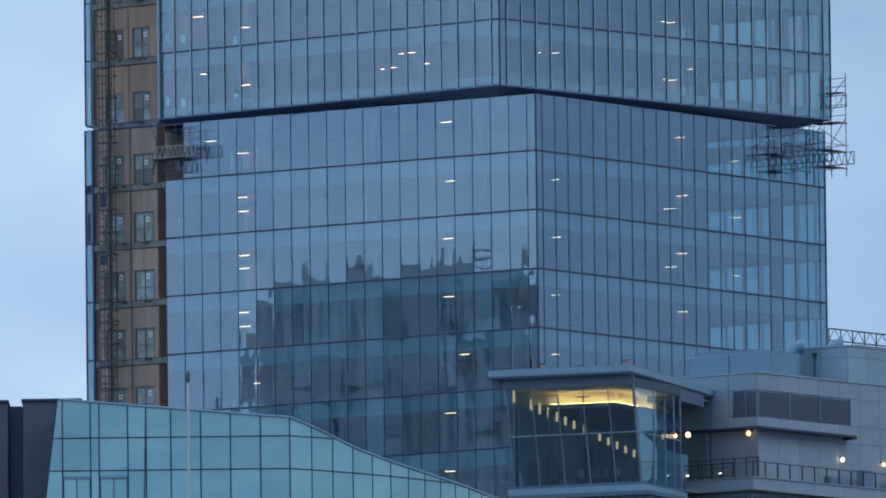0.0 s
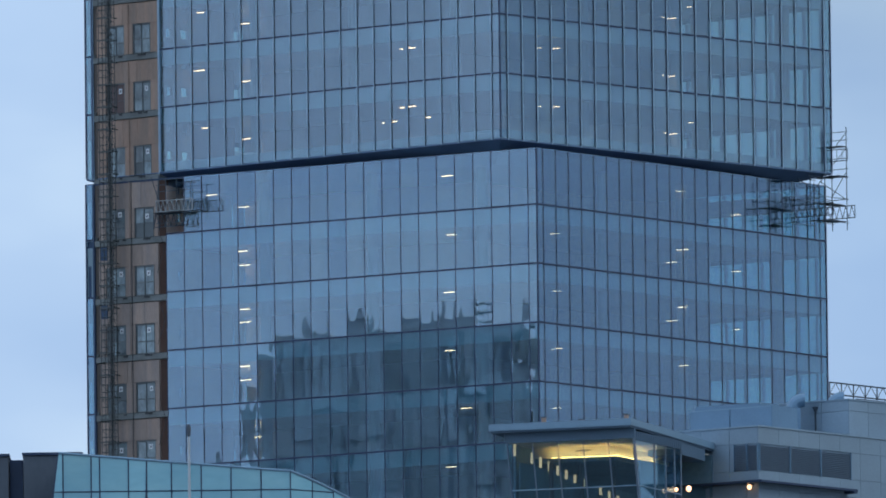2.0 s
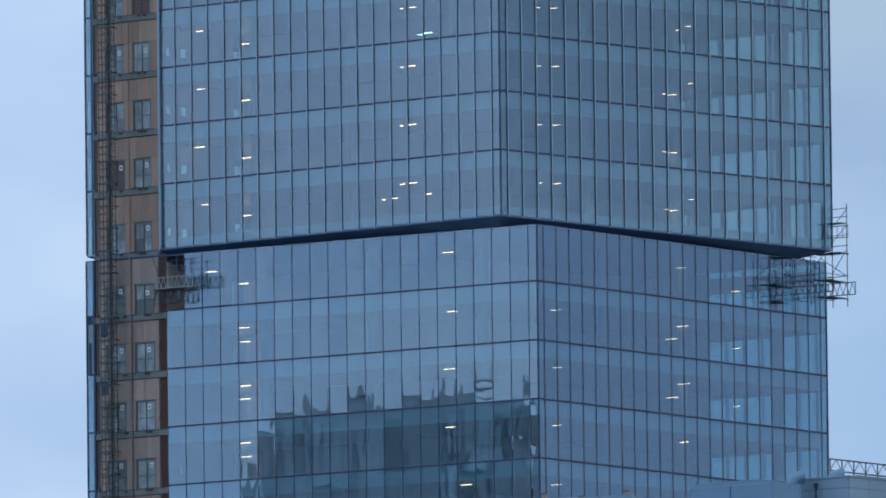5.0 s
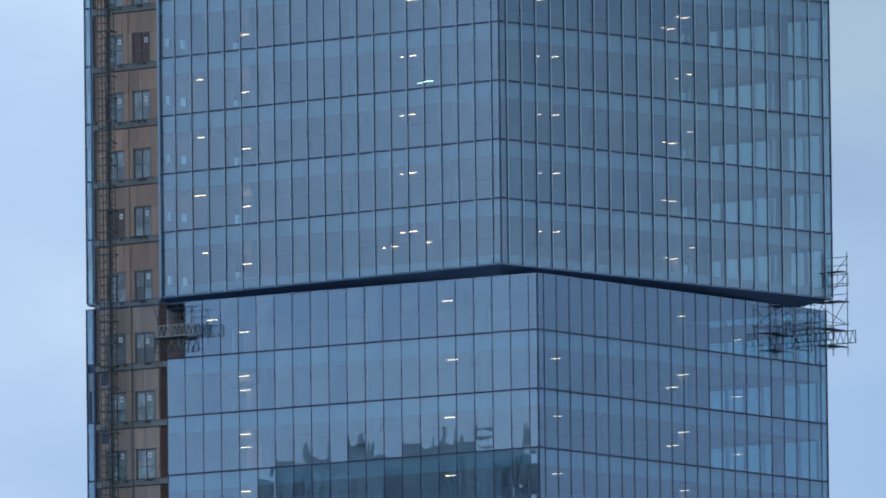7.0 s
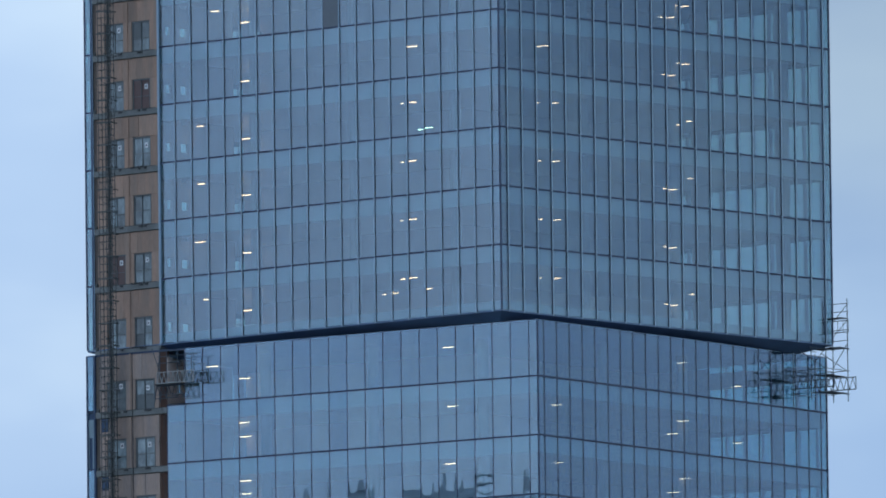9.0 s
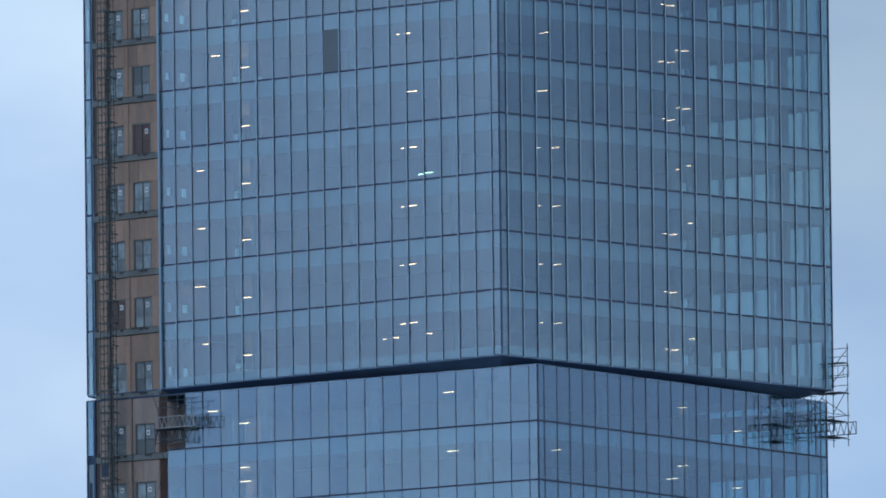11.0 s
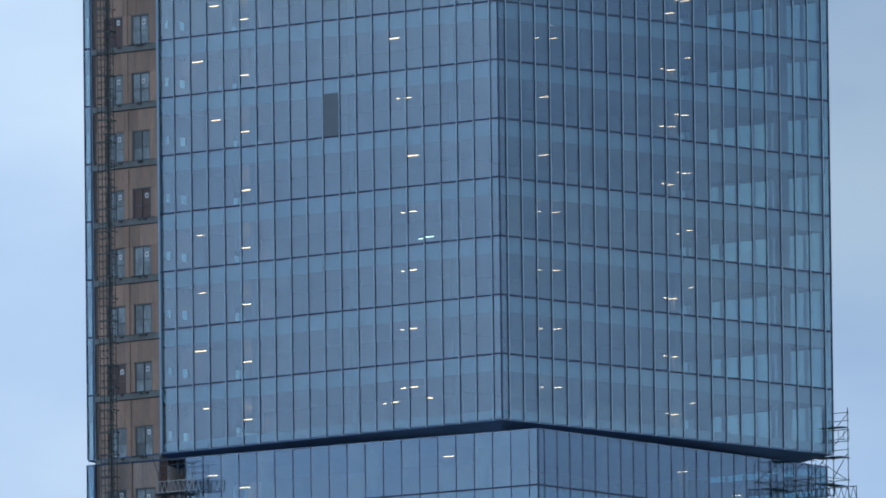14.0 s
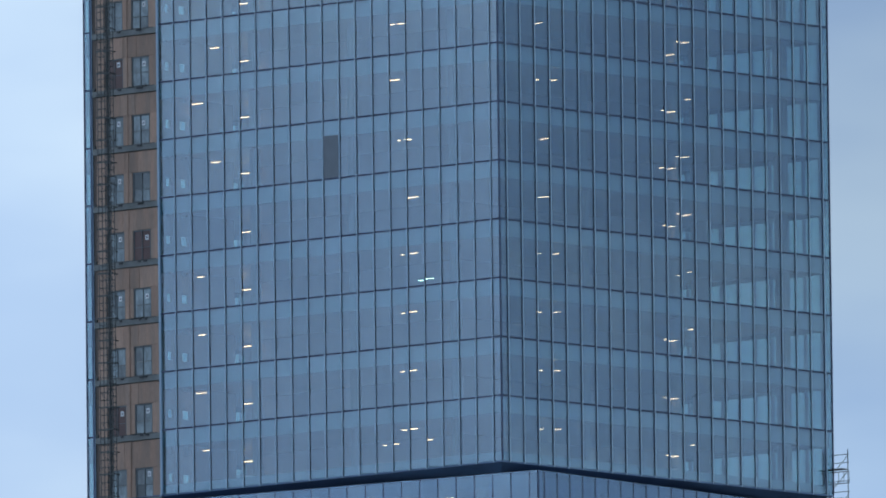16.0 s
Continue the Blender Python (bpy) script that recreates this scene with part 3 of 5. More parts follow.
# ---- lights inside the tower ----
def ceiling_light(m, length=1.15, mat=LIGHT):
    ob = thing("ceiling_light", "lit linear office light below the ceiling", "ceiling light", m, "office ceiling lights")
    part("housing", boxed(-length / 2, length / 2, -0.09, 0.09, 0.05, 0.13), STEEL, ob)
    part("diffuser", boxed(-length / 2 + 0.02, length / 2 - 0.02, -0.075, 0.075, 0.015, 0.048), mat, ob, "warm white diffuser")
    return ob


first = {}


def hang(block, z, x, y, length=1.2, turn=0, drop=0.0):
    m = block @ pose(x, y, z - 1.30 - drop, 0, 0, turn)
    key = (length, drop)
    if key not in first:
        first[key] = ceiling_light(m, length)
        for wx in (-length * 0.4, length * 0.4):
            part("suspension_wire", boxed(wx - 0.006, wx + 0.006, -0.006, 0.006, 0.13, drop + 0.44), STEEL, first[key])
    else:
        copy_thing(first[key], m)


# rows of pendants, storey by storey: place along the front, drop below the storey line, length
def row(block, level, across, y, spots):
    for k, (x, below, length) in spots.items():
        m = (y, x) if across else (x, y)
        hang(block, level + FL * (k - 1), *m, length, 0, below - 1.24)


row(UP, U1, False, -6.6, {1: (-13.67, 1.24, 1.2), 2: (-13.67, 1.24, 1.2), 3: (-13.72, 1.24, 1.2), 4: (-13.66, 1.32, 1.2), 5: (-13.7, 1.32, 1.2), 6: (-13.7, 1.24, 1.2), 7: (-13.7, 1.32, 1.2), 8: (-13.74, 1.42, 1.2), 9: (-13.7, 1.42, 1.2)})
row(UP, U1, False, -14.2, {1: (-10.9, 1.24, 0.6), 2: (-11.4, 1.24, 0.95), 3: (-11.24, 1.24, 0.6), 4: (-11.29, 1.24, 0.6), 6: (-9.79, 1.42, 0.75), 7: (-11.44, 1.24, 0.95), 8: (-9.85, 1.52, 0.75), 9: (-10.6, 1.42, 0.6)})
row(UP, U1, False, -14.4, {1: (8.3, 1.24, 0.75), 2: (8.35, 1.24, 0.6), 3: (8.4, 1.24, 0.6), 4: (8.5, 1.24, 0.6), 5: (8.47, 1.42, 0.95), 6: (8.1, 1.42, 0.6), 7: (6.86, 1.24, 0.95), 8: (7.6, 1.42, 0.75), 9: (7.9, 1.42, 0.6)})
row(UP, U1, False, -14.5, {1: (7.5, 1.27, 0.4), 2: (7.45, 1.27, 0.25), 3: (7.55, 1.27, 0.25), 4: (7.6, 1.27, 0.25), 6: (7.3, 1.42, 0.25), 8: (6.9, 1.42, 0.4)})
row(UP, U1, True, 14.8, {1: (-6.83, 1.24, 0.75), 2: (-6.81, 1.24, 0.75), 3: (-6.85, 1.24, 0.75), 4: (-6.87, 1.24, 0.75), 5: (-8.01, 1.42, 0.95), 6: (-7.82, 1.42, 0.75), 7: (-6.89, 1.32, 0.75), 8: (-8.3, 1.52, 0.75), 9: (-7.0, 1.42, 0.75)})
row(UP, U1, True, 14.2, {1: (-7.85, 1.24, 0.4), 2: (-7.85, 1.24, 0.4), 3: (-7.9, 1.24, 0.4), 4: (-7.9, 1.24, 0.4), 7: (-7.9, 1.32, 0.4)})
row(UP, U1, True, 16.0, {1: (4.13, 2.43, 0.75), 2: (4.06, 2.47, 0.75), 3: (4.14, 2.47, 0.75), 4: (4.72, 1.94, 0.25), 5: (4.06, 2.6, 0.75), 6: (4.14, 2.6, 0.75), 7: (4.19, 2.68, 0.75), 8: (4.14, 2.76, 0.75), 9: (4.1, 2.76, 0.75)})
row(UP, U1, True, 16.1, {1: (3.2, 2.43, 0.25), 2: (3.1, 2.47, 0.25), 3: (3.2, 2.47, 0.25), 5: (3.2, 2.6, 0.25), 6: (3.0, 2.66, 0.4), 7: (3.2, 2.68, 0.25)})
row(UP, U1, True, 16.0, {1: (6.05, 1.52, 0.4), 3: (6.03, 1.55, 0.4), 4: (5.99, 1.6, 0.4), 5: (5.7, 1.69, 0.75), 6: (5.66, 1.69, 0.75), 7: (6.04, 1.69, 0.4), 8: (5.78, 1.77, 0.75), 9: (5.9, 1.77, 0.4)})
row(UP, U1, True, 16.1, {5: (4.75, 1.69, 0.25), 6: (4.7, 1.72, 0.25), 8: (4.8, 1.8, 0.25)})
# work lights left standing low on the first storey
row(UP, U1, False, -14.4, {1: (6.62, 2.16, 0.6)})
row(UP, U1, False, -14.3, {1: (9.61, 2.09, 0.6)})
row(UP, U1, False, -14.2, {1: (5.5, 2.16, 0.25)})
ceiling_light(UP @ pose(9.75, -14.4, U1 + 3 * FL - 3.17), 1.0, COOL)
ceiling_light(UP @ pose(9.35, -14.6, U1 + 3 * FL - 3.27), 0.5, COOL)
for k, spots in {0: ((-13.4, -6.7), (-10.2, -14.9), (9.6, -14.7)), -1: ((9.7, -14.4), (15.5, -10.3), (-7.7, -14.7), (-13.5, -6.5)),
                 -2: ((10.0, -15.2), (-7.6, -14.7), (-13.2, -6.9), (16.0, -10.9)), -3: ((10.2, -15.5), (16.4, -11.6), (-7.1, -15.5), (-13.2, -6.9)),
                 -4: ((11.5, -15.5), (-12.0, -7.0), (16.1, -11.3)), -5: ((10.8, -16.3), (-7.3, -15.0)), -6: ((11.1, -16.8),)}.items():
    for x, y in spots:
        hang(LO, L1 + FL * (k + 1), x, y, 0.75 if x > 12 else 0.85)
# pendants of the lower block along the east front
row(LO, L1 + FL, True, 16.0, {0: (4.29, 1.31, 0.95), -1: (4.3, 1.27, 0.95), -2: (4.32, 1.27, 0.75), 1: (4.2, 1.31, 0.75)})
row(LO, L1 + FL, True, 16.1, {0: (2.76, 2.32, 0.95), -1: (2.8, 2.32, 0.95)})
row(LO, L1 + FL, True, 16.2, {1: (10.57, 2.48, 0.75), 0: (10.54, 2.4, 0.75), -1: (10.5, 2.4, 0.6)})


# pale boxes left on the floors behind the glass
for x, w, d, z, h in ((-5.7, 0.32, 0.4, U_BOTTOM, 0.95), (-4.7, 0.85, 0.5, U_BOTTOM, 0.8), (-3.5, 0.6, 0.5, U_BOTTOM, 0.66), (-3.66, 0.36, 0.36, U1 + 4 * FL - 0.03, 0.42), (-7.0, 0.22, 0.3, U1 + 5 * FL - 0.03, 0.5)):
    crate = thing("storage_box", "pale cardboard storage box on the bare office floor", "box", UP @ pose(x, -B + 0.9, z, 0, 0, 6), "boxes on the office floors")
    part("carton", boxed(-w / 2, w / 2, -d / 2, d / 2, 0, h - 0.05), TAG, crate)
    part("flap", boxed(-w / 2 - 0.01, w / 2 + 0.01, -d / 2 - 0.01, d / 2 + 0.01, h - 0.046, h), TAG, crate)


# ---- construction hoist and scaffolds ----
def lattice(bm, p, q, up, depth, n, w=0.03):
    """A flat lattice girder between p and q, with its lower chord depth below."""
    p, q, up = Vector(p), Vector(q), Vector(up) * depth
    bar(bm, p, q, w), bar(bm, p - up, q - up, w)
    for i in range(n + 1):
        a = p.lerp(q, i / n)
        if i < n:
            b = p.lerp(q, (i + 0.5) / n)
            c = p.lerp(q, (i + 1) / n)
            bar(bm, a - up, b, w * 0.7), bar(bm, b, c - up, w * 0.7)
    bar(bm, p, p - up, w), bar(bm, q, q - up, w)


def mast(x, y, wide, deep, low, high, m, label, step, crossed):
    """A lattice mast: four legs, ties, zigzag braces, and a heavier collar at every third tie."""
    ob = thing("hoist_mast", label, "hoist mast", m)
    s, d = wide / 2, deep / 2
    for dx, dy in ((-s, -d), (s, -d), (s, d), (-s, d)):
        bm = bmesh.new()
        bar(bm, (x + dx, y + dy, low), (x + dx, y + dy, high), 0.03, 5)
        part("leg", bm, MAST, ob)
    bm = bmesh.new()
    z, flip, i = 100.0, 1, 0
    while z < high - 0.8:
        for c0, c1 in (((-s, -d), (s, -d)), ((s, -d), (s, d)), ((s, d), (-s, d)), ((-s, d), (-s, -d))):
            bar(bm, (x + c0[0], y + c0[1], z), (x + c1[0], y + c1[1], z), 0.018, 4)
        if crossed or i % 2:
            bar(bm, (x - s * flip, y - d, z), (x + s * flip, y - d, z + step), 0.018, 4)
        bar(bm, (x + s, y - d * flip, z), (x + s, y + d * flip, z + step), 0.014, 4)
        z += step
        flip = -flip
        i += 1
    tagged(part("bracing", bm, MAST, ob), kind="stuff")
    z = 101.3
    while z < high:
        part("collar", boxed(x - s - 0.10, x + s + 0.06, y - d - 0.05, y - d + 0.05, z, z + 0.09), MAST, ob)
        part("wall_tie", boxed(x - 0.05, x + 0.05, y + d + 0.064, y + 0.72, z + 0.02, z + 0.08), MAST, ob)
        z += 1.55
    return ob


mast(BAY1 + 1.47, -B - 0.75, 0.60, 0.44, 0, U_LEVELS[-1], LO, "dark steel hoist mast with step-like collars before the raw bay", 0.52, False)
narrow = mast(BAY1 + 2.08, -B - 0.78, 0.36, 0.36, 0, U_LEVELS[-1], LO, "narrow dark steel lattice hoist mast with a thick trailing cable", 0.45, True)
bm = bmesh.new()
bar(bm, (BAY1 + 2.06, -B - 1.02, 0), (BAY1 + 2.06, -B - 1.02, U_LEVELS[-1]), 0.038, 8)
part("trailing_cable", bm, CABLE, narrow, "thick black cable")

riser = thing("riser_pipe", "dark riser pipe and slack cable on the raw bay wall", "pipe", LO)
bm = bmesh.new()
bar(bm, (BAY1 + 3.2, -B - 0.08, 0), (BAY1 + 3.2, -B - 0.08, L_TOP), 0.03)
part("pipe", bm, CABLE, riser)
for z in (L1 - 3.2, L1 - 4.1 - FL, L1 - 3.0 - 3 * FL):
    bm = bmesh.new()
    pts = [Vector((BAY0 - 0.45 + 0.28 * math.sin(i * 0.55), -B - 0.05, z + 3.1 - 0.32 * i)) for i in range(9)]
    for p, q in zip(pts, pts[1:]):
        bar(bm, p, q, 0.018, 5)
    part("cable", bm, CABLE, riser)

# work platform of tubes and a girder at the missing pane
gantry = thing("work_platform", "pale lattice girder and tube platform at an open pane", "scaffold", LO)
bm = bmesh.new()
lattice(bm, (BAY0 - 0.1, -B - 1.0, 139.45), (BAY0 + 3.0, -B - 1.0, 139.45), (0, 0, 1), 0.75, 8, 0.035)
part("girder", bm, STEEL_PALE, gantry, "galvanised lattice girder")
bm = bmesh.new()
lattice(bm, (BAY0 + 1.6, -B - 0.3, 139.4), (BAY0 + 4.2, -B - 0.9, 139.4), (0, 0, 1), 0.75, 7, 0.03)
part("girder", bm, STEEL, gantry)
bm = bmesh.new()
lattice(bm, (BAY0 - 0.6, -B - 0.6, 138.55), (BAY0 + 2.3, -B - 0.6, 138.55), (0, 0, 1), 0.85, 6, 0.035)
part("girder", bm, STEEL, gantry)
part("deck", boxed(BAY0 - 0.4, BAY0 + 1.9, -B - 1.0, -B + 0.2, 138.60, 138.66), BOARD, gantry)
for x in (0.1, 0.7, 1.6, 2.3, 2.8):
    bm = bmesh.new()
    bar(bm, (BAY0 + x, -B - 0.95, 137.4 + 0.3 * abs(x)), (BAY0 + x, -B - 0.95, 141.3 - 0.25 * abs(x)), 0.03)
    part("upright", bm, STEEL, gantry)
for z, x0, x1 in ((140.1, -0.1, 2.6), (140.55, -0.1, 3.3), (140.9, -0.1, 2.2), (137.9, -0.1, 2.6)):
    bm = bmesh.new()
    bar(bm, (BAY0 + x0, -B - 1.0, z), (BAY0 + x1, -B - 1.0, z), 0.025)
    part("ledger", bm, STEEL, gantry)
bm = bmesh.new()
bar(bm, (BAY0 - 0.6, -B - 0.6, 137.5), (BAY0 - 0.1, -B - 0.6, 141.2), 0.025)
bar(bm, (BAY0 + 0.1, -B - 0.6, 138.8), (BAY0 - 0.8, -B - 0.6, 141.2), 0.025)
part("brace", bm, STEEL, gantry)

# cantilevered scaffold at the far end of the south-east face: two frames standing out from it
scaffold = thing("scaffold", "steel tube scaffold with boards hung off the tower corner", "scaffold", LO)
Y0, Y1 = B - 4.5, B - 1.8


def tube(name, p, q, w=0.03):
    bm = bmesh.new()
    bar(bm, (A + p[0], p[1], p[2]), (A + q[0], q[1], q[2]), w)
    return part(name, bm, STEEL, scaffold)


for y in (Y0, Y1):
    outer = y == Y1
    for x, z0, z1 in ((0.25, 137.25, 141.2), (1.77, 137.7, 141.75 if outer else 141.3), (3.0, 137.7, 144.9 if outer else 141.2)):
        tube("upright", (x, y, z0), (x, y, z1), 0.034)
    x1 = 3.66
    tube("top_chord", (0.05, y, 139.38), (x1, y, 139.38), 0.036)
    tube("bottom_chord", (0.05, y, 138.54), (x1, y, 138.54), 0.036)
    for i in range(7):
        a0, a1, a2 = (0.05 + (x1 - 0.05) * (i + f) / 7 for f in (0, 0.5, 1))
        tube("strut", (a0, y, 138.54), (a1, y, 139.38), 0.022)
        tube("strut", (a1, y, 139.38), (a2, y, 138.54), 0.022)
    tube("end_post", (x1, y, 138.5), (x1, y, 139.42), 0.034)
    tube("ledger", (0.1, y, 139.78), (3.1, y, 139.86), 0.026)
    tube("brace", (0.75, y, 141.24), (2.85, y, 139.9), 0.026)
    tube("brace", (1.7, y, 140.0), (2.95, y, 141.7 if outer else 141.2), 0.026)
for z in (141.96, 142.7, 143.98, 144.55):
    tube("ledger", (1.2, Y1, z), (3.1, Y1, z + 0.02), 0.026)
tube("brace", (1.5, Y1, 143.0), (3.0, Y1, 144.5), 0.024)
tube("brace", (1.5, Y1, 142.0), (3.0, Y1, 143.4), 0.024)
for z in (142.53, 143.34):
    tube("guard_chord", (1.3, Y1 - 0.15, z), (3.2, Y1 - 0.15, z + 0.02), 0.032)
for i in range(5):
    tube("guard_strut", (1.4 + 0.45 * i, Y1 - 0.15, 142.53), (1.4 + 0.45 * i, Y1 - 0.15, 143.36), 0.02)
for i in range(4):
    for z, x1 in ((138.26, 3.0), (139.42, 2.9)):
        part("board", boxed(A + 1.8, A + x1, Y0 + 0.7 + i * 0.5, Y0 + 1.15 + i * 0.5, z, z + 0.04), BOARD, scaffold)
for i in range(3):
    part("board", boxed(A + 0.6, A + 2.95, Y1 - 0.9 + i * 0.4, Y1 - 0.52 + i * 0.4, 141.42, 141.47), BOARD, scaffold)
    part("board", boxed(A + 1.6, A + 2.95, Y1 - 0.6 + i * 0.25, Y1 - 0.36 + i * 0.25, 143.5, 143.55), BOARD, scaffold)
for z in (138.2, 139.85, 141.36):
    for x in (0.25, 1.77, 3.0):
        tube("transom", (x, Y0 - 0.2, z), (x, Y1 + 0.2, z), 0.026)

# ---- the neighbour whose mirror image shows in the lower block ----
NB = pose(-121.0, 1308.0, 0, 0, 0, 19.7)  # x axis along the line of sight from the facade, y across it
neighbour = thing("neighbour_tower", "pale blue-grey tower with a broken roofline, mirrored in the facade", "tower", NB)
NB_TOP = 141.4
NBWALL = material("neighbour_cladding", (0.86, 0.92, 0.95), 0.5, 0.0, 0.25, 0.15, 1.2, second=(0.62, 0.76, 0.82), stretch=(1, 1, 0.4), spread=0.35)
NBDARK = material("neighbour_stone", (0.84, 0.89, 0.93), 0.7, 0, 0.2, 0.3, 3)


def roofline(y):
    """The parapet steps up from the north end to the south end."""
    return NB_TOP - 0.55 + 1.0 * min(1.0, max(0.0, (21.4 - y) / 19.5))


# stepped body, in bays, with one slot of sky between two of them
edges = [21.4, 19.4, 17.9, 16.2, 13.4, 11.0, 8.6, 6.6, 5.0, 2.85]
for y1, y0 in zip(edges, edges[1:]):
    part("body", boxed(-20, -0.3, y0, y1, 0, roofline(y0)), NBDARK, neighbour)
part("body", boxed(-20, -0.3, -24, 2.3, 0, roofline(1.5)), NBDARK, neighbour)
for y0, y1, drop in ((21.41, 22.1, 1.6), (22.5, 22.9, 4.0), (23.9, 24.3, 6.0), (25.4, 25.7, 7.4)):
    part("pier", boxed(-6, -0.3, y0, y1, 0, NB_TOP - drop), NBDARK, neighbour)
r = random.Random(3)
y = -23.5
while y < 20.6:
    w = r.choice((0.9, 1.2, 1.6, 2.2))
    z = roofline(y + w) - r.uniform(0.5, 1.4)
    for _ in range(4):
        h = r.uniform(2.5, 8.0)
        part("window_strip", boxed(-0.3, r.uniform(-0.15, 0.25), y, y + w - r.uniform(0.25, 0.6), z - h + r.uniform(0.3, 1.0), z), NBWALL, neighbour)
        z -= h
    y += w if not 1.2 < y + w < 2.9 else 2.95 - y
# turrets, spirelets and masts along the parapet
for y, w, h in ((20.0, 0.5, 1.5), (18.7, 0.55, 1.7), (17.5, 0.8, 0.6), (16.0, 0.5, 1.4), (14.6, 1.5, 2.3), (13.6, 0.5, 1.4), (12.85, 0.9, 0.45), (10.7, 0.4, 0.9), (9.56, 0.6, 1.4), (8.2, 0.7, 1.7), (2.6, 0.3, 1.7)):
    base = roofline(y) - 0.3
    bm = bmesh.new()
    box(bm, -1.6, -0.5, y - w / 2, y + w / 2, base, base + 0.3 + h * 0.45)
    bmesh.ops.create_cone(bm, cap_ends=True, segments=4, radius1=w * 0.7, radius2=0.06, depth=h * 0.65, matrix=Matrix.Translation((-1.05, y, base + 0.3 + h * 0.45 + h * 0.325)) @ Matrix.Rotation(math.pi / 4, 4, "Z"))
    part("turret", bm, NBDARK, neighbour)
for y0, y1, h in ((13.5, 16.1, 0.75), (6.7, 10.8, 0.6), (17.2, 18.9, 0.3)):
    part("attic", boxed(-4.0, -0.6, y0, y1, roofline(y0) - 0.3, roofline(y0) + h), NBDARK, neighbour)
frame_base = roofline(6.0)
for y in (5.3, 6.6):
    bm = bmesh.new()
    bar(bm, (-1.0, y, frame_base - 0.3), (-1.0, y, frame_base + 2.4), 0.16)
    part("roof_frame_post", bm, NBDARK, neighbour)
for z in (0.6, 1.2, 1.8):
    bm = bmesh.new()
    bar(bm, (-1.0, 5.3, frame_base + z), (-1.0, 6.6, frame_base + z), 0.11)
    part("roof_frame_rung", bm, NBDARK, neighbour)


# ---- teal glass hall with a falling roofline ----
hall = thing("glass_hall", "teal fritted glass hall with a sloping roof edge", "building", pose(0, 0, 0))


def prism(pts, dy, start=0.0):
    """A thin plate: outline pts in 3D, thickened along the vector dy, from start metres on."""
    bm = bmesh.new()
    pts = [Vector(p) + Vector(dy).normalized() * start for p in pts]
    f = [bm.verts.new(p) for p in pts]
    b = [bm.verts.new(Vector(p) + Vector(dy)) for p in pts]
    bm.faces.new(f)
    bm.faces.new(b[::-1])
    n = len(pts)
    for i in range(n):
        j = (i + 1) % n
        bm.faces.new((f[j], f[i], b[i], b[j]))
    bmesh.ops.recalc_face_normals(bm, faces=bm.faces[:])
    return bm


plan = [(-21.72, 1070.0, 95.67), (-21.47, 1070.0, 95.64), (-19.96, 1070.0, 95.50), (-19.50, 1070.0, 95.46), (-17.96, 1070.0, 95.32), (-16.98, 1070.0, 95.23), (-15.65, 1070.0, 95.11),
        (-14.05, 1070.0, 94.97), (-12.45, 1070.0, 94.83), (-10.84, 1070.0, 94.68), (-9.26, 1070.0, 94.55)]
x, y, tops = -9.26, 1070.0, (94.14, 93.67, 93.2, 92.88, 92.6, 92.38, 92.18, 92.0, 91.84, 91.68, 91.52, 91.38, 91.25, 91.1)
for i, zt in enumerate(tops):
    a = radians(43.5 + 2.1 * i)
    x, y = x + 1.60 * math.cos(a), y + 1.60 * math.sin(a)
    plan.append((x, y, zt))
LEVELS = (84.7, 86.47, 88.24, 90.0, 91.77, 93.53)
